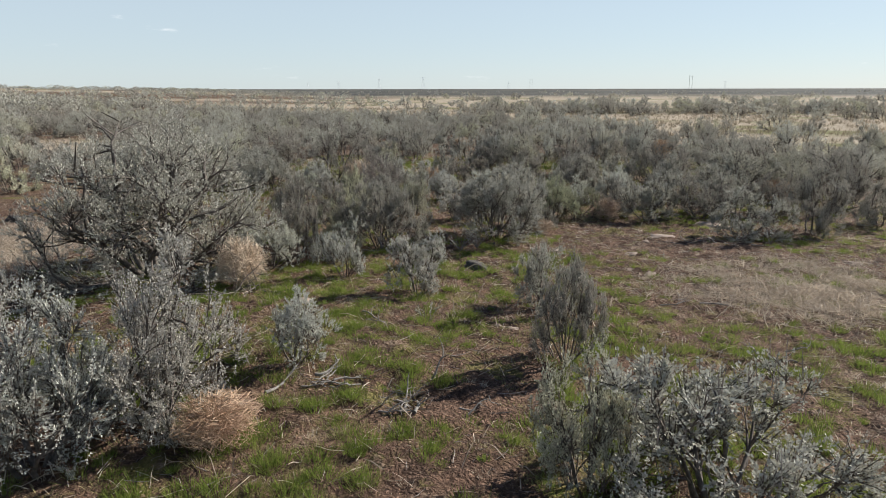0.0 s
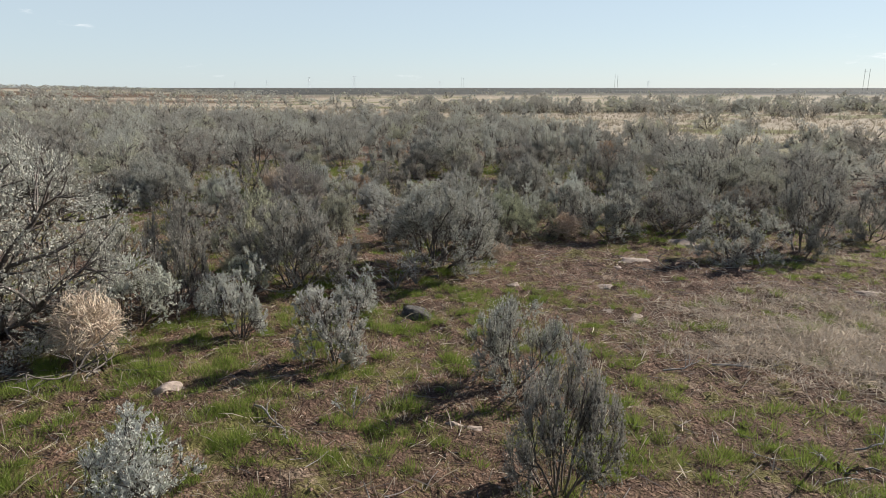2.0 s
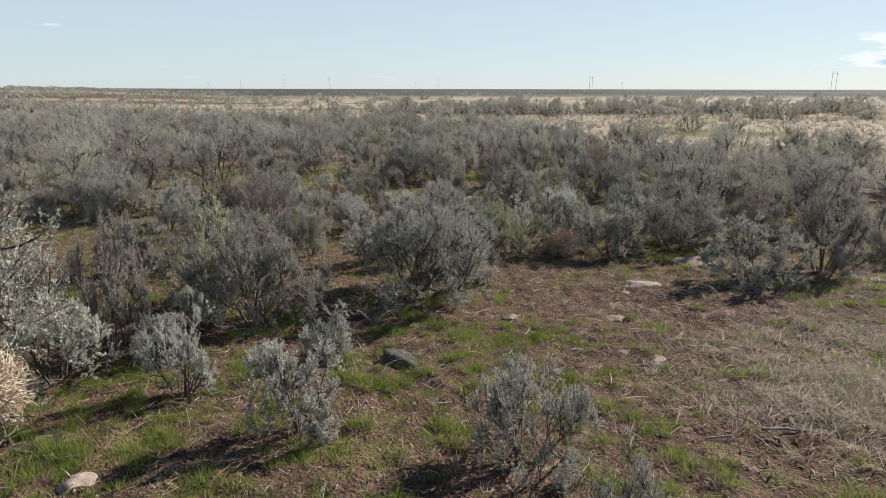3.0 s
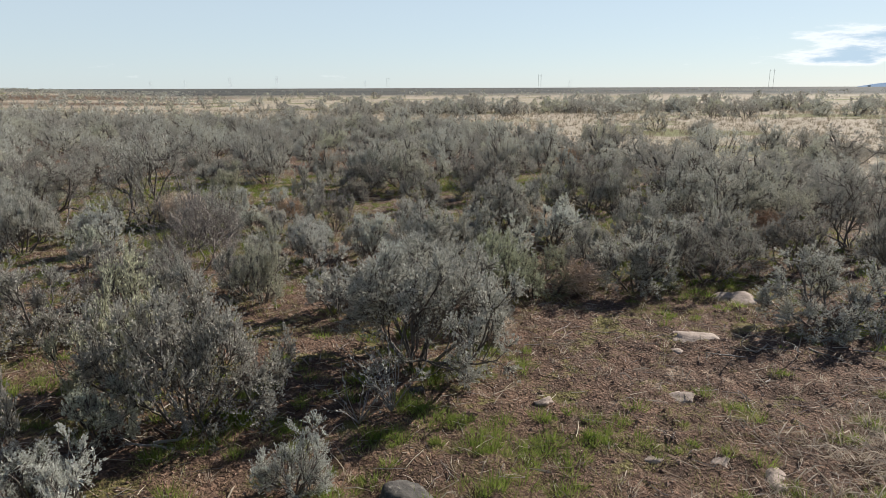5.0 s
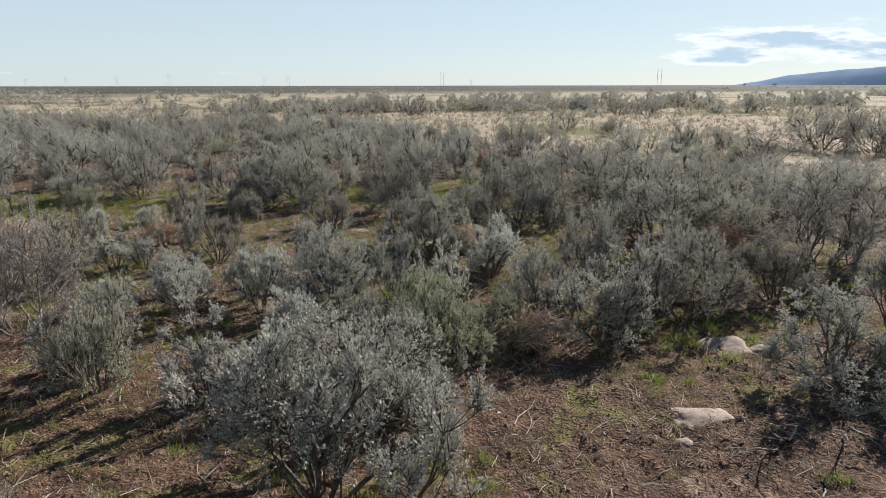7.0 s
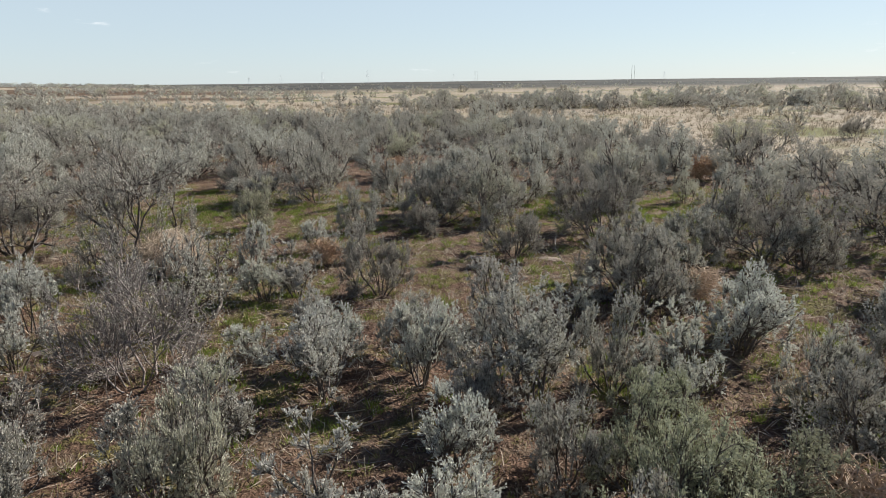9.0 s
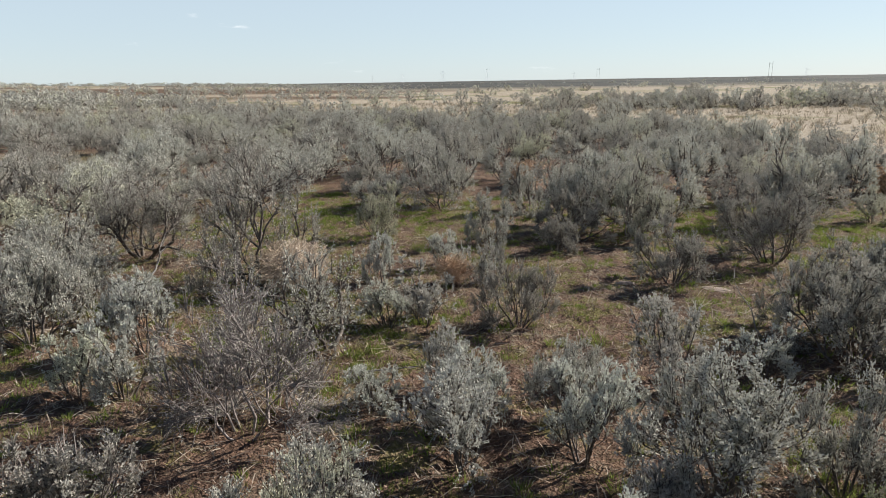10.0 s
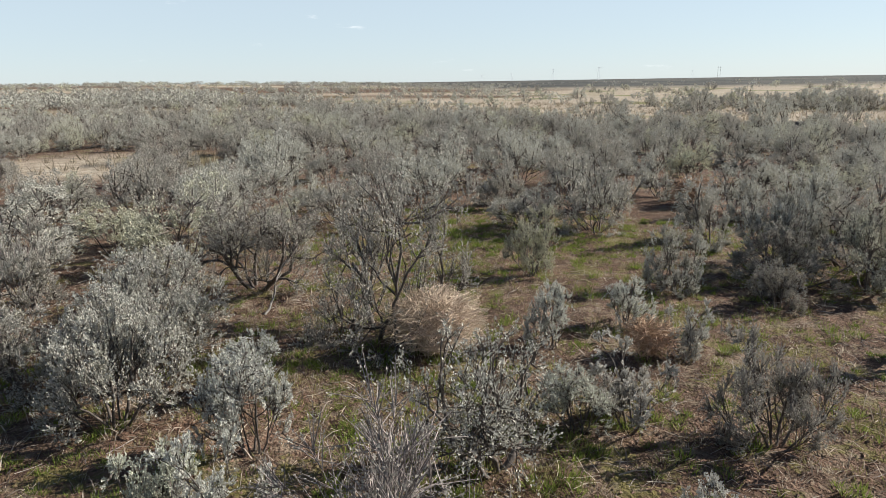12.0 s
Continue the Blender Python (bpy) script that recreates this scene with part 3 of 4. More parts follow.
# dense brush beyond
plant([("mid_bush", 0.45, 18.7, 0.64, 1.2), ("mid_bush", 1.25, 18.8, 0.82, 1.1), ("mid_broad", 3.8, 20.1, 0.9, 1.4), ("mid_bush", 5.5, 22.3, 1.1, 1.1),
       ("mid_broad", 7.1, 19.2, 1.07, 1.4), ("mid_broad", 10.0, 21.7, 1.14, 2.1), ("mid_bush", 14.4, 25.7, 0.86, 1.3), ("mid_broad", 14.6, 23.9, 0.8, 1.5),
       ("mid_broad", 14.4, 21.8, 0.97, 2.1), ("mid_broad", 19.0, 24.4, 1.3, 2.6), ("mid_broad", 20.1, 23.3, 1.3, 2.3), ("mid_broad", 10.7, 14.9, 0.8, 1.7),
       ("mid_broad", 8.2, 24.5, 1.13, 2.0), ("mid_bush", -3.0, 20.8, 0.6, 1.1), ("mid_broad", -1.95, 21.0, 1.1, 1.4), ("mid_bush", -3.8, 22.4, 0.77, 1.0)])
plant([("mid_broad", 1.3, 19.8, 1.1, 1.35), ("mid_bush", 0.45, 19.5, 1.05, 1.05), ("mid_bush", -0.75, 18.3, 0.7, 0.72), ("mid_bush", 0.23, 17.87, 0.45, 0.55),
       ("mid_bush", -2.4, 18.4, 0.75, 0.7), ("mid_broad", -8.4, 20.8, 0.9, 1.8), ("mid_broad", -9.4, 19.7, 1.0, 1.5), ("mid_broad", -9.7, 17.7, 0.85, 1.7),
       ("mid_broad", -9.2, 27.5, 0.94, 2.0), ("mid_broad", -6.9, 27.8, 0.92, 2.2), ("mid_broad", -5.0, 14.9, 0.9, 1.4), ("mid_bush", 3.75, 19.9, 1.2, 1.1),
       ("mid_broad", -6.9, 17.6, 1.0, 1.5), ("mid_bush", 8.0, 14.7, 0.9, 1.3), ("mid_broad", 8.6, 16.9, 0.9, 1.6), ("mid_bush", -2.62, 10.3, 0.65, 1.0)])


plant([("young", -3.83, 14.64, 0.42, 0.53), ("young", 1.08, 13.95, 0.62, 0.57), ("young", 1.82, 14.15, 0.4, 0.45), ("young", -0.61, 13.54, 0.5, 0.42),
       ("young", -1.0, 13.14, 0.32, 0.42), ("bush", 0.38, 13.2, 0.47, 0.66), ("young", 1.31, 13.34, 0.42, 0.45), ("young", -0.33, 13.05, 0.5, 0.45),
       ("bush", -7.2, 15.5, 0.88, 1.0), ("young", -1.19, 16.93, 0.46, 0.49), ("bush+", 1.93, 11.95, 0.42, 0.6), ("young", 2.3, 12.37, 0.45, 0.4),
       ("young", 0.76, 11.97, 0.42, 0.4), ("bush", 4.03, 12.58, 0.8, 0.8), ("bush", 4.92, 12.08, 0.8, 0.75), ("bush", 4.98, 12.75, 0.52, 0.7)])
plant([("bush", -1.6, 11.0, 0.62, 0.55), ("bush", 1.23, 11.4, 0.55, 0.55), ("bush+", 1.6, 11.3, 0.6, 0.6), ("young", 0.6, 11.44, 0.52, 0.5), ("young", 2.0, 12.3, 0.38, 0.35),
       ("bush", 3.13, 12.27, 0.54, 0.6), ("young", 3.3, 13.6, 0.62, 0.45), ("silver", -0.13, 7.6, 0.36, 0.4), ("silver", -1.38, 7.6, 0.38, 0.5), ("bush", 2.83, 14.85, 0.68, 0.79)])
plant([("mid_bush", 3.29, 21.6, 0.76, 0.8), ("mid_bush", -0.33, 20.54, 0.8, 1.0), ("mid_broad", -8.83, 22.5, 1.2, 1.5), ("mid_broad", -5.47, 24.0, 1.1, 1.6),
       ("mid_broad", -11.2, 19.3, 0.85, 1.5), ("mid_broad", 2.59, 25.6, 0.8, 1.3), ("mid_bush", 1.18, 22.3, 0.81, 1.0), ("mid_bush", 0.13, 22.5, 0.76, 0.95),
       ("mid_bush", -1.06, 23.9, 0.82, 0.95), ("mid_broad", -4.83, 26.9, 0.99, 1.6), ("mid_broad", -7.49, 19.0, 1.05, 1.2), ("mid_broad", -12.1, 23.1, 0.9, 1.5),
       ("mid_bush", 2.76, 23.1, 1.05, 1.2), ("mid_broad", 6.67, 25.5, 0.95, 1.6), ("mid_bush", 5.08, 20.3, 0.57, 0.6), ("mid_broad", 6.75, 16.9, 1.1, 1.8)])
plant([("mid_broad", 2.86, 17.76, 0.9, 1.3), ("mid_bush", 7.0, 10.74, 0.65, 0.83), ("mid_bush", -10.2, 13.45, 1.0, 1.15), ("mid_broad", -13.4, 18.0, 0.8, 1.35),
       ("mid_broad", -15.2, 26.7, 1.0, 2.0), ("mid_broad", 8.6, 26.4, 0.97, 1.55), ("mid_broad", -11.3, 28.5, 1.0, 2.0)])


def free(x, y, r):
    for px, py, pr in placed:
        if (px - x) ** 2 + (py - y) ** 2 < (r + pr) ** 2 * 0.92:
            return False
    return True


# open patches of soil and turf inside the brush: x, y, radius
CLEARINGS = [(1.0, 5.0, 3.6), (3.2, 8.0, 3.0), (2.6, 9.6, 2.0), (-9.2, 26.5, 1.6), (-12.5, 25.0, 1.3), (-17.0, 26.0, 3.6), (-14.2, 22.4, 2.0), (12.8, 25.6, 1.3), (-11.0, 30.0, 1.4), (-1.2, 21.6, 0.8), (-3.3, 20.5, 1.1), (2.8, 19.4, 1.0),
             (4.8, 19.2, 1.1), (-4.4, 20.0, 1.0), (-8.0, 31.0, 1.3), (4.2, 21.4, 1.0), (-5.8, 7.6, 2.4), (0, 0, 3.5), (-6.6, 22.0, 0.9), (7.6, 21.5, 1.0)]
rng = random.Random(5)
FIELD = []
for _ in range(26000):
    x, y = rng.uniform(-60, 50), rng.uniform(9, 75)
    if abs(x) > 4 + y * 0.95:
        continue
    d = dryness(x, y)
    keep = 1.0 if d < 0.45 else 0.006
    if rng.random() > keep or any((x - cx) ** 2 + (y - cy) ** 2 < cr * cr for cx, cy, cr in CLEARINGS):
        continue
    w = rng.uniform(0.75, 1.55)
    if y < 20 and -5.6 < x < 5.5 or y < 9.5 + 0.6 * abs(x):
        continue
    if free(x, y, w / 2):
        h = w * rng.uniform(0.5, 0.8)
        placed.append((x, y, w / 2))
        FIELD.append((x, y, h, w))
FIELD.sort(key=lambda b: math.hypot(b[0] + 3, b[1] - 14))
for i, (x, y, h, w) in enumerate(FIELD[:250]):
    k = detail("mid_broad" if w > 1.3 else "mid_bush", x, y)
    sagebrush(k, x, y, h, w, rng.uniform(0, 360), BUSH_LABEL[k], i % 3)


def brush_field(name, rows, label, kind="far_bush"):
    """Brush that nobody could count, as one mesh of leafy shoots and one of stems."""
    H, W = KINDS[kind][:2]
    protos = [grown(kind, 900 + i) for i in range(4)]
    lv, st = [], []
    for i, (x, y, h, w) in enumerate(rows):
        s, f = protos[i % 4]
        a = 2.4 * i
        M = np.array([[math.cos(a), math.sin(a), 0], [-math.sin(a), math.cos(a), 0], [0, 0, 1]])
        sc, at = np.array([w / W, w / W, h / H]), np.array([x, y, height(x, y)])
        lv.append(((f[0] * sc) @ M + at, f[1]))
        st.append(((s[0][0] * sc) @ M + at, s[0][1]))
    root = tagged(new(name), label, "brush", kind="stuff")
    me = mesh_of("crown", *joined(lv), SAGE)
    tones = me.attributes.new("tone", "FLOAT", "POINT")
    tones.data.foreach_set("value", np.concatenate([np.full(len(v), (0.618 * i) % 1.0) for i, (v, f) in enumerate(lv)]))
    part("crown", me, root)
    if kind in ("far_bush", "band_bush"):
        part("trunk", mesh_of("trunk", *joined(st), BARK), root)


brush_field("sagebrush_thicket", FIELD[250:], "dense grey sagebrush covering the flat steppe")
band = []
while len(band) < 330:
    if len(band) < 130:
        # a long loose row of clumps across the grass
        x = rng.uniform(-2, 62)
        y = 60 + 0.08 * x + rng.gauss(0, 2.2)
        if noise.noise((x * 0.16, 3.0, 15.0)) + 0.4 * rng.random() < 0.05:
            continue
    else:
        y = 46 + 100 * rng.random() ** 1.1
        x = rng.uniform(-1.2, 1.2) * y
        if dryness(x, y) < 0.5 or noise.noise((x * 0.05, y * 0.08, 15.0)) + 0.3 * rng.random() < 0.16:
            continue
    w = rng.uniform(0.9, 2.1)
    band.append((x, y, w * rng.uniform(0.5, 0.7), w))
brush_field("grassland_sagebrush", band, "round sagebrush scattered over the pale grassland", "band_bush")
far = []
while len(far) < 2500:
    y = 55 + 420 * rng.random() ** 1.5
    x = rng.uniform(-1.25, 1.15) * y
    if rng.random() > max(0.035, (0.55 - dryness(x, y)) * 1.6):
        continue
    w = rng.uniform(1.0, 1.9)
    far.append((x, y, w * rng.uniform(0.45, 0.65), w))
brush_field("distant_sagebrush", far, "scattered dark sagebrush on the far grassland", "dot_bush")


# ---- grass, litter and clods ----
def blades(rng, X, Y, per, length, width, lean, base=0.03):
    """Tufts of many fine blades at X, Y: one slim triangle each."""
    m = len(X)
    Z = np.array([height(x, y) for x, y in zip(X, Y)])
    size = np.repeat(rng.uniform(0.5, 1.35, m), per)
    ang, q = rng.uniform(0, 2 * math.pi, m * per), rng.random(m * per) ** 0.6
    out = np.stack([np.cos(ang), np.sin(ang), np.zeros(m * per)], axis=1)
    S = np.repeat(np.stack([X, Y, Z - 0.005], axis=1), per, axis=0) + out * (base * size * q)[:, None]
    L = (size * length * rng.uniform(0.5, 1.15, m * per))[:, None]
    D = unit(out * (q * lean)[:, None] + rng.normal(0, 0.18, (m * per, 3)) * np.array([1, 1, 0]) + np.array([0, 0, 1.0]))
    W = unit(rng.normal(0, 1, (m * per, 3)) * np.array([1, 1, 0.05])) * width * rng.uniform(0.6, 1.3, (m * per, 1))
    V = np.stack([S + W, S - W, S + D * L], axis=1).reshape(-1, 3)
    return V, np.arange(m * per * 3).reshape(-1, 3)


def scatter(n, box, chance, seed):
    g = random.Random(seed)
    out = []
    while len(out) < n:
        x, y = g.uniform(box[0], box[1]), g.uniform(box[2], box[3])
        if g.random() < chance(x, y):
            out.append((x, y))
    return np.array(out)


def one_mesh(name, arrays, mat, label, category):
    return tagged(new(name, mesh_of(name, *arrays, mat)), label, category, kind="stuff")


def matted(rng, X, Y, length, width):
    """Fallen straws, each a slim bent blade that lies nearly flat on the ground."""
    n = len(X)
    a, L = rng.uniform(0, 2 * math.pi, n), (length * rng.uniform(0.35, 1.2, n))[:, None]
    d = np.stack([np.cos(a), np.sin(a), np.zeros(n)], axis=1)
    W = np.stack([-np.sin(a), np.cos(a), rng.normal(0, 0.5, n)], axis=1) * (width * rng.uniform(0.6, 1.4, n))[:, None]
    S = np.stack([X, Y, [height(x, y) + 0.004 for x, y in zip(X, Y)]], axis=1)
    lift = np.stack([np.zeros(n), np.zeros(n), np.abs(rng.normal(0, 0.03, n)) + 0.006], axis=1)
    M, E = S + d * L * 0.5 + lift, S + d * L + lift * rng.uniform(0.2, 1.6, (n, 1))
    V = np.stack([S - W, S + W, M + W, M - W, E], axis=1).reshape(-1, 3)
    k = 5 * np.arange(n)[:, None]
    F = np.concatenate([k + np.array([[0, 1, 2]]), k + np.array([[0, 2, 3]]), k + np.array([[3, 2, 4]])])
    return V, F


def olive_cover(x, y):
    """Short half-dry grass round and between the green tufts."""
    return 0.25 + 0.55 * min(1.0, turf(x, y)) + 0.5 * noise.noise((x * 1.1, y * 1.1, 51.0))


def straw_cover(x, y):
    return max(0.0, dryness(x, y) - 0.22) * max(0.0, 0.6 + 1.1 * noise.noise((x * 2.2, y * 2.2, 8.0))) + 0.010 + (0.012 if y > 11 else 0)


def tufted(x, y):
    """Grass stands in loose groups of tufts with bare soil between."""
    return max(0.02, 0.3 + 1.7 * noise.noise((x * 4.5, y * 4.5, 19.0)))


grng = np.random.default_rng(3)
p = scatter(2900, (-5, 7, 1.2, 9.5), lambda x, y: tufted(x, y) * turf(x, y), 21)
one_mesh("green_grass", blades(grng, p[:, 0], p[:, 1], 84, 0.072, 0.0021, 0.85, 0.066), GRASS, "short bright green spring grass in round tufts", "grass")
p = scatter(5200, (-6, 8, 9, 22), lambda x, y: tufted(x, y) * turf(x, y), 27)
one_mesh("green_grass", blades(grng, p[:, 0], p[:, 1], 30, 0.066, 0.0038, 0.9, 0.06), GRASS, "short green spring grass between sagebrush", "grass")
p = scatter(4600, (-5, 7, 1.2, 11), olive_cover, 28)
one_mesh("olive_grass", blades(grng, p[:, 0], p[:, 1], 34, 0.042, 0.002, 1.3, 0.06), OLIVE, "half-dry olive grass close to the ground", "grass")
p = scatter(7000, (-8, 8, 10, 22), olive_cover, 29)
one_mesh("olive_grass", blades(grng, p[:, 0], p[:, 1], 18, 0.05, 0.004, 1.2, 0.07), OLIVE, "half-dry olive grass between sagebrush", "grass")
p = scatter(26000, (-9, 9, 1.5, 17), straw_cover, 22)
one_mesh("straw_mat", matted(grng, p[:, 0], p[:, 1], 0.16, 0.0026), STRAW, "pale matted straw of last year's grass", "grass")
p = scatter(2600, (-9, 9, 1.5, 14), lambda x, y: straw_cover(x, y) - 0.06, 25)
one_mesh("dry_grass", blades(grng, p[:, 0], p[:, 1], 14, 0.11, 0.0017, 1.6, 0.09), STRAW, "thin pale straw of last year's grass", "grass")
p = scatter(3000, (-7, 7, 1.5, 22), lambda x, y: 0.4 + 0.8 * noise.noise((x, y, 77.0)) + (0.4 if y > 11 else 0), 24)
one_mesh("withered_grass", blades(grng, p[:, 0], p[:, 1], 20, 0.06, 0.0016, 1.0, 0.05), STRAW, "withered tan grass tufts among the green", "grass")
p = scatter(5200, (-60, 60, 14, 75), lambda x, y: 0 if abs(x) > 5 + y else max(0.0, dryness(x, y) - 0.3) * 30 / (20 + y), 23)
one_mesh("grassland", blades(grng, p[:, 0], p[:, 1], 12, 0.30, 0.012, 0.9, 0.12), HAY, "pale dry bunchgrass beyond the sagebrush", "grass")


def litter(n, seed):
    g = np.random.default_rng(seed)
    p = scatter(n, (-5, 7, 1.2, 19), lambda x, y: 0.6 + 0.6 * noise.noise((x * 0.9, y * 0.9, 40.0)), seed)
    L = 0.012 + 0.10 * g.random(n) ** 2.5
    a = g.uniform(0, 2 * math.pi, n)
    z = np.array([height(x, y) for x, y in p]) + 0.006
    d = np.stack([np.cos(a), np.sin(a), g.normal(0, 0.08, n)], axis=1) * L[:, None]
    s = np.column_stack([p, z])
    bend = g.normal(0, 0.12, (n, 3)) * L[:, None] * np.array([1, 1, 0.3])
    P = np.stack([s - d, s + bend, s + d], axis=1)
    P[..., 2] = np.maximum(P[..., 2], z[:, None] - 0.002)
    return tubes(P, np.repeat((0.0014 + L * 0.016)[:, None], 3, axis=1) * np.array([1, 0.9, 0.5]), 3)


one_mesh("twig_litter", litter(8000, 31), TWIG, "fallen grey twigs strewn on the soil", "litter")
one_mesh("straw_litter", litter(9000, 32), STRAW, "bits of broken straw strewn on the soil", "litter")


def clods(n, seed, lo, hi):
    """Small angular lumps of soil and gravel lying half sunk."""
    g = np.random.default_rng(seed)
    p = scatter(n, (-4, 6, 1.2, 18), lambda x, y: 0.25 + 0.9 * max(0.0, noise.noise((x * 0.7, y * 0.7, 60.0))) + math.exp(-(((x - 2.2) / 1.6) ** 2 + ((y - 9) / 1.4) ** 2)), seed)
    base = np.array([(1, 0, 0), (-1, 0, 0), (0, 1, 0), (0, -1, 0), (0, 0, 1), (0, 0, -1)], float)
    tri = np.array([(0, 2, 4), (2, 1, 4), (1, 3, 4), (3, 0, 4), (2, 0, 5), (1, 2, 5), (3, 1, 5), (0, 3, 5)])
    r = lo + (hi - lo) * g.random(n) ** 3
    V = base[None] * r[:, None, None] * g.uniform(0.55, 1.3, (n, 6, 1)) + g.normal(0, 0.22, (n, 6, 3)) * r[:, None, None]
    V[..., 2] *= 0.5
    V += np.column_stack([p, [height(x, y) + 0.003 for x, y in p]])[:, None, :]
    return V.reshape(-1, 3), (tri[None] + 6 * np.arange(n)[:, None, None]).reshape(-1, 3)


def crumbs(n, seed):
    """Fine crumbly soil and grit: small tilted four-sided lumps."""
    g = np.random.default_rng(seed)
    p = scatter(n, (-4, 6, 2.0, 17.5), lambda x, y: 0.35 + 0.9 * noise.noise((x * 1.7, y * 1.7, 61.0)) + (0.35 if y > 7.5 else 0), seed)
    base = np.array([(1, 0, -0.3), (-0.5, 0.87, -0.3), (-0.5, -0.87, -0.3), (0, 0, 0.38)])
    tri = np.array([(0, 1, 3), (1, 2, 3), (2, 0, 3)])
    r = 0.004 + 0.013 * g.random(n) ** 2
    V = (base[None] + g.normal(0, 0.3, (n, 4, 3)) * np.array([1, 1, 0.5])) * r[:, None, None]
    V += np.column_stack([p, [height(x, y) + 0.002 for x, y in p]])[:, None, :]
    return V.reshape(-1, 3), (tri[None] + 4 * np.arange(n)[:, None, None]).reshape(-1, 3)


SOIL_CLOD = stone_material("soil_clod", (0.15, 0.092, 0.064), (0.295, 0.19, 0.13), (0.42, 0.33, 0.25), 9)
one_mesh("soil_clods", clods(9000, 41, 0.005, 0.019), SOIL_CLOD, "crumbly reddish brown clods of soil", "soil")
one_mesh("soil_crumbs", crumbs(75000, 43), SOIL_CLOD, "fine crumbs of reddish brown soil", "soil")


# ---- tumbleweeds and dead weeds ----
def tumbleweed(x, y, h, w, stalks, mat, label, seed, r=0.0028):
    """A dry ball of curved wiry stems."""
    g = np.random.default_rng(seed)
    d = unit(g.normal(0, 1, (stalks, 3)))
    s = d * g.uniform(0.1, 0.75, (stalks, 1))
    side = unit(np.cross(d, g.normal(0, 1, (stalks, 3))))
    t = np.linspace(0, 1, 5)[None, :, None]
    P = s[:, None] + (d * 0.28)[:, None] * t + (side * g.uniform(0.5, 1.3, (stalks, 1)))[:, None] * t ** 1.3
    n = np.linalg.norm(P, axis=2, keepdims=True)
    lump = np.array([[0.78 + 0.5 * abs(noise.noise(Vector(q) * 1.7 + Vector((seed * 5.0, 0, 0)))) for q in row] for row in P.tolist()])[..., None]
    P = P / np.maximum(1.0, n) ** 0.8 * lump * np.array([w / 2, w / 2, h / 2]) + np.array([0, 0, h * 0.47])
    P[..., 2] = np.maximum(P[..., 2], 0.004)
    ob = new("tumbleweed")
    part("tangle", mesh_of("tangle", *tubes(P, np.full(P.shape[:2], r) * np.array([1.2, 1.1, 1, 0.8, 0.5]), 3), mat), ob)
    a = np.linspace(0, 6.28, 7)[:6]
    core = sprout(g, np.tile([[0.0, 0.0, 0.01]], (6, 1)), unit(np.stack([np.cos(a), np.sin(a), np.full(6, 0.9)], axis=1)), np.full(6, 0.42 * h), 0.15, 0.1, 5)
    part("main_stem", mesh_of("main_stem", *tubes(core, np.full((6, 5), r * 2.2) * np.linspace(1.2, 0.5, 5), 4), mat), ob, "thicker woody stem in the middle")
    ob.matrix_basis = pose(x, y, height(x, y), 0, 0, 40 * seed)
    return tagged(ob, label, "tumbleweed")


tumbleweed(-0.95, 3.08, 0.33, 0.56, 800, RUST, "rusty brown dry tumbleweed resting on the soil", 1, 0.0018)
tumbleweed(-2.1, 6.45, 0.62, 0.6, 700, PALE_RUST, "rusty tumbleweed caught under the old sagebrush", 2)
tumbleweed(-2.72, 15.8, 0.62, 0.95, 1700, PALE_RUST, "large pale straw-coloured tumbleweed caught in an old sagebrush", 3, 0.0022)
tumbleweed(-0.95, 16.2, 0.38, 0.5, 480, RUST, "rusty tumbleweed caught beside young sagebrush", 4, 0.0028)
tumbleweed(6.27, 13.3, 0.5, 0.8, 420, RUST, "orange-brown tumbleweed wedged between sagebrush", 5, 0.004)
tumbleweed(2.6, 10.95, 0.42, 0.6, 300, PALE_RUST, "dry straw-coloured weed wedged between sagebrush", 6, 0.0035)
tumbleweed(-0.5, 23.2, 0.6, 0.9, 260, RUST, "rusty tumbleweed deep in the brush", 7, 0.008)
tumbleweed(6.3, 22.8, 0.6, 0.9, 260, RUST, "rusty tumbleweed deep in the brush", 8, 0.008)
tumbleweed(1.42, 9.72, 0.24, 0.4, 260, PALE_RUST, "flattened tan tuft of dry weed by a sagebrush", 9)
tumbleweed(3.18, 14.6, 0.4, 0.65, 300, PALE_RUST, "dry straw-coloured weed among sagebrush", 10, 0.004)


def dead_weed(x, y, h, stalks, seed, label):
    """A dead forb: thin arched stalks with pale papery leaves."""
    g = np.random.default_rng(seed)
    a = g.uniform(0, 2 * math.pi, stalks)
    t = g.uniform(0.15, 0.8, stalks)
    D = unit(np.stack([np.cos(a) * t, np.sin(a) * t, np.ones(stalks)], axis=1))
    P = sprout(g, np.zeros((stalks, 3)), D, h * g.uniform(0.6, 1.2, stalks), 0.1, -0.12, 6)
    P[..., 2] = np.maximum(P[..., 2], 0.0)
    root = tagged(new("dead_weed"), label, "weed")
    for k in range(stalks):
        one = P[k:k + 1]
        stalk = part("stalk", mesh_of("stalk", *tubes(one, np.full((1, 6), 0.003) * np.linspace(1.2, 0.5, 6), 3), DEADWOOD), root)
        part("foliage", mesh_of("foliage", *leaves_on(g, one, 9, 0.032, 0.5), PAPERY), stalk, "pale papery withered leaves")
    root.matrix_basis = pose(x, y, height(x, y))
    return root


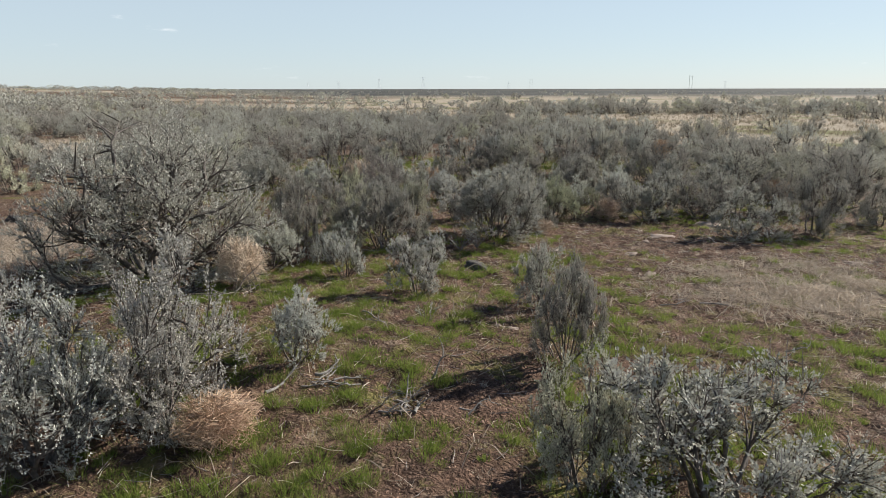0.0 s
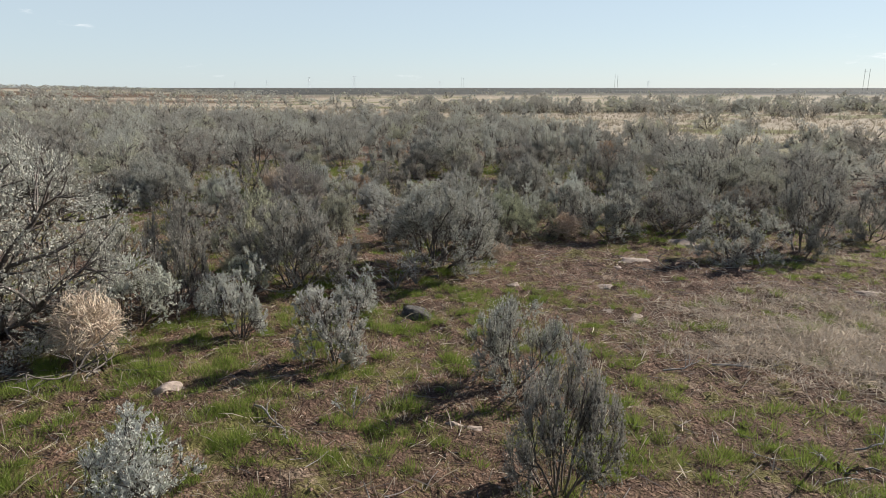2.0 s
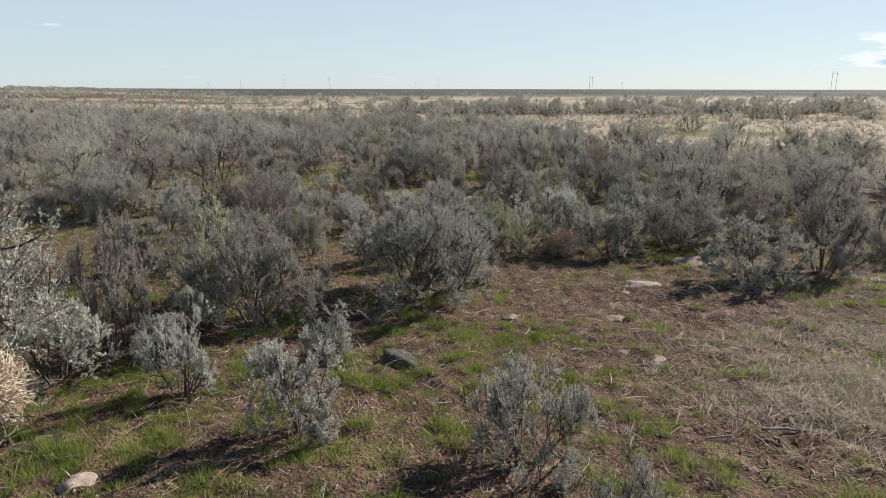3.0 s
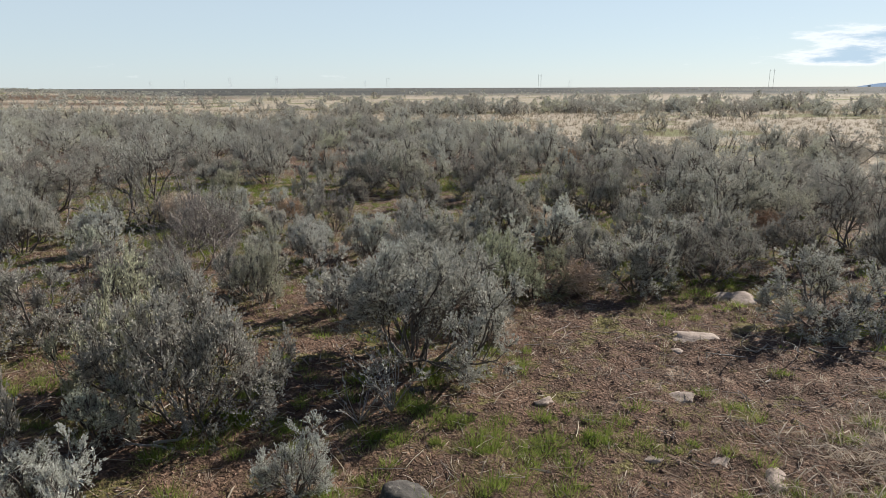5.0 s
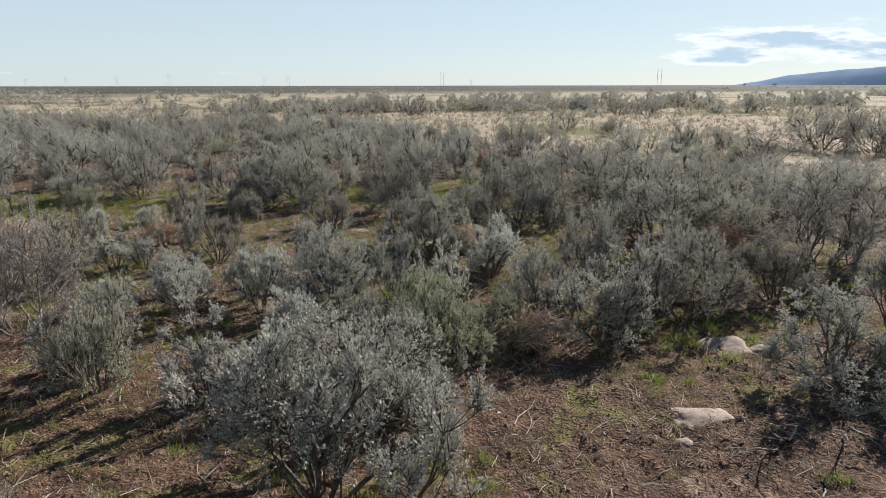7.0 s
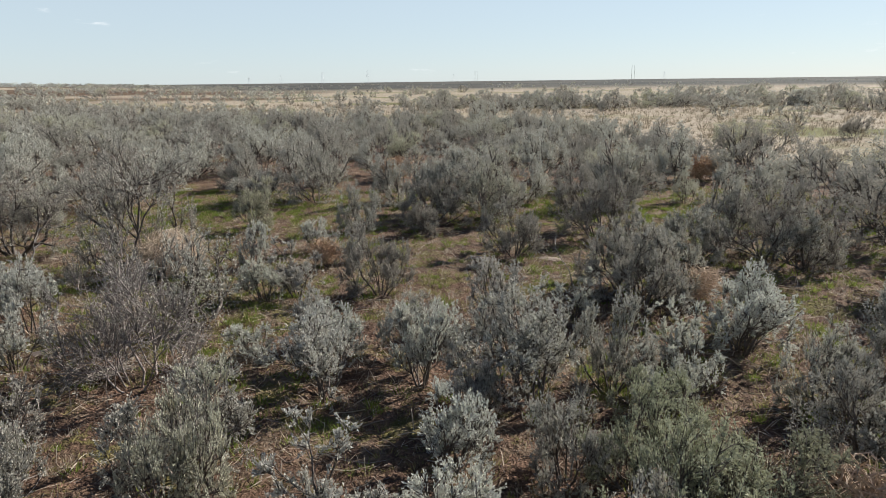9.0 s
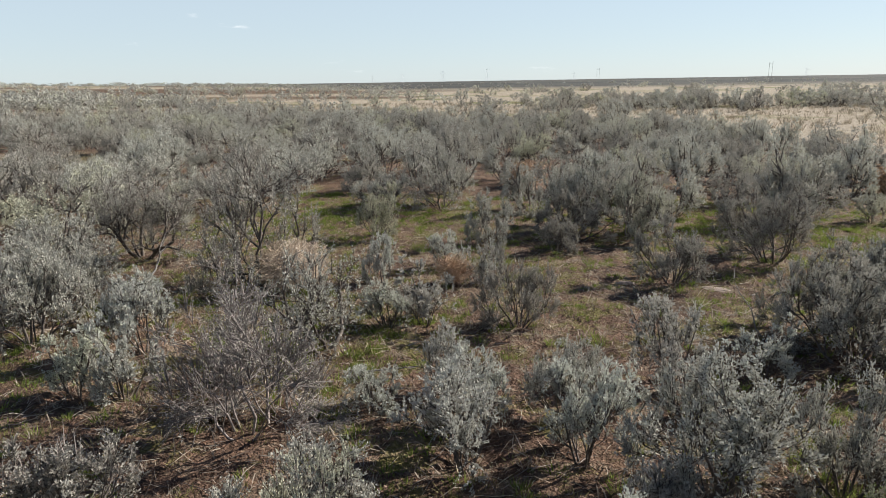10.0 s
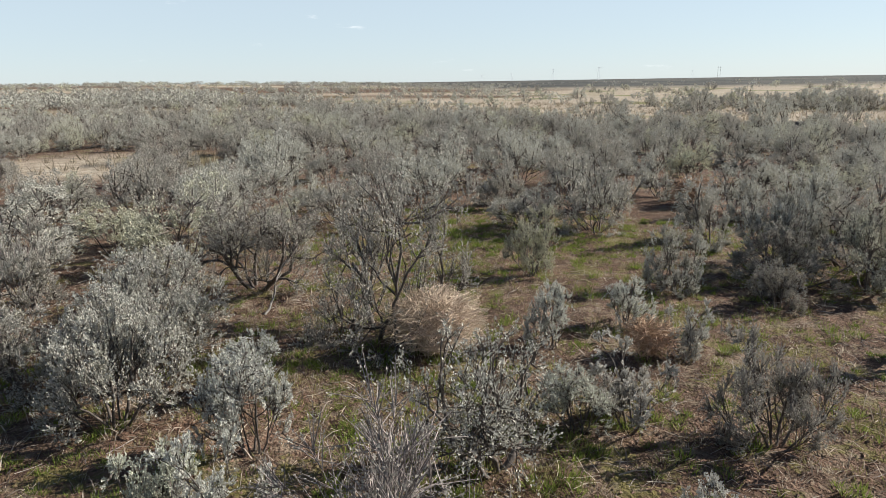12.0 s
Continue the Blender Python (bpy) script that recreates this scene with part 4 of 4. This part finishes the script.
PAPERY = leaf_material("papery_leaf", (0.34, 0.33, 0.29), (0.62, 0.61, 0.56), (1, 1, 1), 0.3)
dead_weed(0.44, 8.45, 0.5, 20, 1, "withered pale weed with drooping papery leaves")
dead_weed(0.22, 8.35, 0.38, 12, 4, "withered pale weed with drooping papery leaves")
dead_weed(4.6, 9.1, 0.26, 9, 2, "withered pale weed beside a sagebrush")
dead_weed(0.1, 5.35, 0.22, 7, 3, "small withered pale weed in the grass")


# ---- rocks ----
def rock(x, y, sx, sy, sz, mat, label, seed, sink=0.35, turn=0.0):
    bm = bmesh.new()
    bmesh.ops.create_icosphere(bm, subdivisions=4, radius=1.0)
    g = random.Random(seed * 13)
    cuts = [(Vector((g.gauss(0, 1), g.gauss(0, 1), g.gauss(0, 0.8))).normalized(), g.uniform(0.62, 0.95)) for _ in range(13)]
    for v in bm.verts:
        c = v.co.copy()
        r = min([1.15] + [d / max(0.05, n.dot(c)) for n, d in cuts if n.dot(c) > 0.05])
        k = r * (1 + 0.16 * noise.noise(c * 2.1 + Vector((seed * 7.1, 0, 0))) + 0.09 * noise.noise(c * 6 + Vector((0, 0, seed))) + 0.05 * noise.noise(c * 17 + Vector((seed, 0, 0))))
        c *= k
        v.co = Vector((c.x * sx / 2, c.y * sy / 2, c.z * sz * 0.8))
    bmesh.ops.smooth_vert(bm, verts=bm.verts, factor=0.3, use_axis_x=True, use_axis_y=True, use_axis_z=True)
    me = bpy.data.meshes.new("rock")
    bm.to_mesh(me)
    bm.free()
    me.materials.append(mat)
    me.shade_smooth()
    ob = new("rock", me)
    ob.matrix_basis = pose(x, y, height(x, y) - sz * sink, 0, 0, turn)
    return tagged(ob, label, "rock")


rock(0.45, 7.42, 0.44, 0.34, 0.15, BASALT, "dark rounded basalt rock half buried in turf", 1, 0.3)
rock(-7.5, 10.1, 0.6, 0.5, 0.34, BASALT, "dark basalt boulder on the straw", 2)
rock(0.64, 8.78, 0.16, 0.14, 0.07, BASALT, "small dark basalt rock beside a sagebrush", 3)
rock(3.16, 9.5, 0.6, 0.42, 0.06, PALE_ROCK, "flat pale rock flush with the soil", 4, 0.5, 10)
rock(2.9, 9.33, 0.2, 0.14, 0.05, PALE_ROCK, "small flat pale rock flush with the soil", 5, 0.5, 30)
rock(2.35, 7.63, 0.28, 0.2, 0.06, PALE_ROCK, "flat pale rock in short grass", 6, 0.5)
rock(2.55, 7.42, 0.28, 0.2, 0.07, PALE_ROCK, "flat pale rock in short grass", 7, 0.5, 40)
rock(4.17, 10.55, 0.66, 0.5, 0.19, PALE_ROCK, "low domed pinkish rock by sagebrush", 8, 0.4, 20)
rock(4.43, 10.42, 0.26, 0.22, 0.10, PALE_ROCK, "low pinkish rock by sagebrush", 9, 0.4)
rock(1.53, 8.53, 0.2, 0.12, 0.05, PALE_ROCK, "small pale rock in bare soil", 10, 0.4)
rock(2.54, 8.48, 0.3, 0.2, 0.07, PALE_ROCK, "cracked pale rock in bare soil", 11, 0.45)
rock(1.95, 7.75, 0.26, 0.16, 0.06, PALE_ROCK, "small pale rock in bare soil", 12, 0.45)
rock(5.27, 8.12, 0.36, 0.24, 0.06, PALE_ROCK, "flat pale rock among dry straw", 13, 0.45)
rock(-1.24, 5.78, 0.24, 0.2, 0.08, PALE_ROCK, "rough pale rock in green grass", 14, 0.35)
rock(0.85, 5.18, 0.14, 0.1, 0.06, PALE_ROCK, "small grey rock at a sagebrush foot", 15, 0.3)
rock(0.73, 5.24, 0.12, 0.09, 0.05, PALE_ROCK, "small grey rock at a sagebrush foot", 16, 0.3)
rock(-2.85, 13.38, 0.4, 0.26, 0.07, PALE_ROCK, "flat pale rock between sagebrush", 17, 0.45)
rock(1.9, 16.45, 0.6, 0.36, 0.06, PALE_ROCK, "low reddish rock behind a round sagebrush", 18, 0.5)
rock(0.95, 16.55, 0.26, 0.18, 0.06, PALE_ROCK, "small pale rock on bare soil", 19, 0.4)
rock(4.1, 42.5, 3.2, 1.6, 0.55, BASALT, "dark basalt outcrop at the edge of the grassland", 20, 0.3)


# ---- dead wood ----
def dead_branch(x, y, length, turn, thick, label, seed, rise=0.0, forks=5, lift=0.0, mat=DEADWOOD):
    """A weathered fallen branch with broken side twigs; rise: 1 stands, 0 lies."""
    g = np.random.default_rng(seed)
    D = unit(np.array([[1.0, 0.0, rise * 1.6]]))
    L = np.array([length])
    thick = thick * 0.7
    P = sprout(g, np.zeros((1, 3)), D, L, 0.26, 0.0, 8)
    if rise < 0.05:
        P[..., 2] *= 0.25
    pieces = [tubes(P, thick * np.linspace(1.0, 0.2, 8)[None], 6)]
    if forks:
        S, D2 = children(g, P, forks, 0.2, 0.7, 0.1)
        Q = sprout(g, S, D2, length * g.uniform(0.15, 0.45, forks), 0.2, 0.0, 5)
        pieces.append(tubes(Q, thick * 0.5 * np.linspace(1.0, 0.3, 5)[None].repeat(forks, 0), 4))
    V, F = joined(pieces)
    V[:, 2] = np.maximum(V[:, 2], -thick * 0.6) + thick * 0.6 + lift
    ob = new("dead_branch", mesh_of("dead_branch", V, F, mat, True))
    ob.matrix_basis = pose(x, y, height(x, y), 0, 0, turn)
    return tagged(ob, label, "branch")


FALLEN, TANGLE = "weathered grey fallen branch lying on the soil", "bleached twisted branch in a tangle of dead wood"
dead_branch(-0.87, 3.69, 0.55, 38, 0.02, FALLEN, 1)
dead_branch(-0.60, 3.98, 0.30, 5, 0.022, FALLEN, 2)
dead_branch(-0.44, 3.88, 0.34, 60, 0.014, FALLEN, 3)
dead_branch(-0.55, 5.46, 0.62, -35, 0.014, FALLEN, 4)
dead_branch(0.25, 4.04, 0.34, 70, 0.013, "bleached white branch standing out of the grass", 5, 0.9, 1)
dead_branch(0.10, 3.53, 0.42, 55, 0.02, TANGLE, 6)
dead_branch(0.19, 3.48, 0.36, 80, 0.018, TANGLE, 7)
dead_branch(0.04, 3.68, 0.34, 20, 0.014, TANGLE, 8)
dead_branch(0.47, 3.67, 0.30, -20, 0.012, TANGLE, 9)
dead_branch(0.53, 3.57, 0.24, 60, 0.010, TANGLE, 10, 0.4)
for i in range(9):
    dead_branch(-0.05 + 0.07 * (i % 5), 3.50 + 0.06 * (i // 2), 0.22 + 0.04 * (i % 3), 61 * i, 0.009, TANGLE, 60 + i, 0.15 * (i % 2))
for i in range(6):
    dead_branch(-0.65 + 0.08 * i, 3.80 + 0.05 * (i % 3), 0.26 + 0.04 * (i % 3), 20 + 40 * i, 0.010, TANGLE, 70 + i, 0.08 * (i % 2))
for i in range(14):
    dead_branch(-2.25 + 0.12 * (i % 5), 5.95 + 0.1 * (i // 4), 0.45 + 0.05 * (i % 4), 37 * i, 0.014, "dark dead branch in a tangle under a sagebrush", 80 + i, 0.15 * (i % 3), mat=BARK)
dead_branch(2.38, 6.17, 0.4, -15, 0.012, FALLEN, 11)
dead_branch(2.8, 6.27, 0.5, -25, 0.016, FALLEN, 12)
for i in range(8):
    dead_branch(2.75 + 0.13 * (i % 4), 4.67 + 0.12 * (i // 2), 0.3 + 0.05 * (i % 3), 47 * i, 0.010, TANGLE, 20 + i, 0.12 * (i % 2))
for i in range(7):
    dead_branch(3.35 + 0.16 * i, 9.03 + 0.1 * (i % 3), 0.4 + 0.08 * (i % 3), 150 + 31 * i, 0.011, TANGLE, 30 + i, 0.1 * (i % 2))
dead_branch(3.25, 8.6, 0.3, 60, 0.010, FALLEN, 40)
dead_branch(2.2, 9.77, 0.35, 20, 0.007, FALLEN, 41)
dead_branch(2.9, 8.2, 0.3, 100, 0.009, FALLEN, 42)
dead_branch(2.0, 14.95, 0.6, 150, 0.011, "dead forked grey stick leaning upright", 43, 1.1, 2)
dead_branch(3.7, 19.9, 1.1, -80, 0.02, "pale dead branch leaning out of a sagebrush", 44, 0.25, 2)
dead_branch(2.78, 18.15, 0.22, 90, 0.035, "white weathered stump standing in the turf", 45, 1.5, 1)
dead_branch(2.25, 16.25, 0.5, 15, 0.016, FALLEN, 46)
dead_branch(-2.2, 13.4, 0.5, 30, 0.014, FALLEN, 47, 0.2)
dead_branch(-1.3, 13.7, 0.5, -10, 0.014, FALLEN, 48, 0.25)
dead_branch(-0.88, 8.38, 0.34, 100, 0.03, "bleached white broken stem at a sagebrush foot", 50, 0.9, 1)
dead_branch(-1.05, 8.28, 0.5, 20, 0.018, FALLEN, 51)
dead_branch(-0.9, 8.2, 0.45, 170, 0.014, FALLEN, 52, 0.1)
dead_branch(-4.75, 16.2, 0.6, 60, 0.022, "pale dead branch at the foot of an old sagebrush", 49, 0.4)


# ---- far away: power line, hill, farm buildings ----
STEEL = stone_material("galvanised_steel", (0.62, 0.64, 0.66), (0.74, 0.76, 0.78), (0.7, 0.7, 0.7), 1)
POLE = wood_material("pole_wood", (0.14, 0.13, 0.125), (0.22, 0.205, 0.195), 2)


def at_bearing(deg, dist):
    return dist * math.sin(radians(deg)), dist * math.cos(radians(deg))


def line_mesh(name, segments, r, mat, sides=4):
    P = np.array(segments, float)
    return mesh_of(name, *tubes(P, np.full(P.shape[:2], r), sides), mat)


def lattice_tower(deg, dist, h):
    x, y = at_bearing(deg, dist)
    root = tagged(new("transmission_tower"), "distant grey steel lattice transmission tower", "power tower", "power line")
    c = h * 0.11
    for sx in (-1, 1):
        for sy in (-1, 1):
            part("leg", line_mesh("leg", [[(sx * c, sy * c, 0), (sx * c * 0.35, sy * c * 0.35, h)]], 0.10, STEEL), root)
    segs = []
    for k in range(6):
        z0, z1 = h * k / 6, h * (k + 1) / 6
        a, b = c * (1 - 0.65 * k / 6), c * (1 - 0.65 * (k + 1) / 6)
        segs += [[(-a, -a, z0), (b, -b, z1)], [(a, a, z0), (-b, b, z1)], [(-a, a, z0), (-b, -b, z1)], [(a, -a, z0), (b, b, z1)]]
    part("bracing", line_mesh("bracing", segs, 0.045, STEEL), root)
    for z, w in ((0.78, 0.36), (0.97, 0.28)):
        part("crossarm", line_mesh("crossarm", [[(-h * w, 0, h * z), (h * w, 0, h * z)]], 0.09, STEEL), root)
    root.matrix_basis = pose(x, y, -0.5, 0, 0, -deg + 15)


def pole_frame(deg, dist, h, gap):
    x, y = at_bearing(deg, dist)
    root = tagged(new("power_pole"), "distant dark wooden twin-pole power line frame", "power pole", "power line")
    for sx in (-1, 1):
        part("pole", line_mesh("pole", [[(sx * gap / 2, 0, -1), (sx * gap / 2, 0, h)]], 0.14, POLE, 6), root)
    part("crossarm", line_mesh("crossarm", [[(-gap * 0.75, 0, h * 0.9), (gap * 0.75, 0, h * 0.9)]], 0.07, POLE), root)
    root.matrix_basis = pose(x, y, -0.3, 0, 0, -deg)


for deg, dist, h in ((-10.0, 1750, 28), (-6.3, 1600, 29), (0.9, 2300, 26), (18.0, 2500, 26), (-13.4, 2300, 27), (-15.9, 2600, 26)):
    lattice_tower(deg, dist, h)
for deg, dist, h, gap in ((15.5, 800, 17, 3.0), (33.1, 690, 18, 3.6), (2.8, 1150, 19, 3.6)):
    pole_frame(deg, dist, h, gap)


# matt far surface; low and high already hold the blue tint of haze
def hazed_material(name, low, high):
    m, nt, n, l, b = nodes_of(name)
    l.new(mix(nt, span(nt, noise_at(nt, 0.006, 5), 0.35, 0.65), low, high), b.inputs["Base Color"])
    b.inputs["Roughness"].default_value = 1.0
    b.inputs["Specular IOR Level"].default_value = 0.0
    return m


def build_hill():
    """A long forested hill on the skyline, as one ridge with its near and far slope."""
    verts, faces, rows = [], [], 9
    n = 90
    for i in range(n + 1):
        deg = 36.5 + 46 * i / n
        top = float(np.interp(deg, (36.5, 38.5, 40.5, 42.8, 45.5, 48.7, 55, 63, 73, 82.5), (-6, 1, 26, 62, 84, 101, 150, 170, 120, 0)))
        top += 3.0 * noise.noise((deg * 1.1, 0.5, 0)) + 1.2 * noise.noise((deg * 4.0, 1.5, 0))
        for j in range(rows):
            f = j / (rows - 1)
            d = 4000 + 700 * f
            z = top * math.sin(math.pi * min(1, f * 0.9)) ** 0.8 * (1 + 0.06 * noise.noise((deg * 2, f * 5, 3)))
            x, y = at_bearing(deg, d)
            verts.append((x, y, z - 4.0))
    for i in range(n):
        for j in range(rows - 1):
            a = i * rows + j
            faces.append((a, a + 1, a + rows + 1, a + rows))
    # the blue is distance haze painted into the hill's base colour
    me = mesh_of("backdrop", verts, faces, hazed_material("hazed_forest", (0.22, 0.30, 0.42), (0.27, 0.36, 0.48)), True)
    tagged(new("backdrop_hill", me), "long forested hill on the skyline, its colour painted haze blue", "hill", kind="structure")


build_hill()
WHITE = stone_material("white_siding", (0.72, 0.72, 0.70), (0.82, 0.82, 0.80), (0.6, 0.6, 0.6), 0.4)


def farm_building(deg, dist, w, h):
    x, y = at_bearing(deg, dist)
    root = tagged(new("farm_building"), "distant white gabled farm building", "building", "farm buildings")
    d = w * 0.6
    v = [(-w / 2, -d / 2, 0), (w / 2, -d / 2, 0), (w / 2, d / 2, 0), (-w / 2, d / 2, 0), (-w / 2, -d / 2, h), (w / 2, -d / 2, h), (w / 2, d / 2, h), (-w / 2, d / 2, h), (-w / 2, 0, h * 1.5), (w / 2, 0, h * 1.5)]
    part("wall", mesh_of("wall", v, [(0, 1, 5, 4), (1, 2, 6, 9, 5), (2, 3, 7, 6), (3, 0, 4, 8, 7)], WHITE), root)
    o = 0.4
    rv = [(-w / 2 - o, -d / 2 - o, h - o * 0.8), (w / 2 + o, -d / 2 - o, h - o * 0.8), (w / 2 + o, 0, h * 1.5 + 0.15), (-w / 2 - o, 0, h * 1.5 + 0.15), (w / 2 + o, d / 2 + o, h - o * 0.8), (-w / 2 - o, d / 2 + o, h - o * 0.8)]
    part("roof", mesh_of("roof", rv, [(0, 1, 2, 3), (3, 2, 4, 5)], STEEL), root)
    root.matrix_basis = pose(x, y, -0.6, 0, 0, -deg + 20)


for deg, w in ((41.7, 12), (46.2, 14), (47.0, 10), (39.6, 9)):
    farm_building(deg, 3000, w, 5)
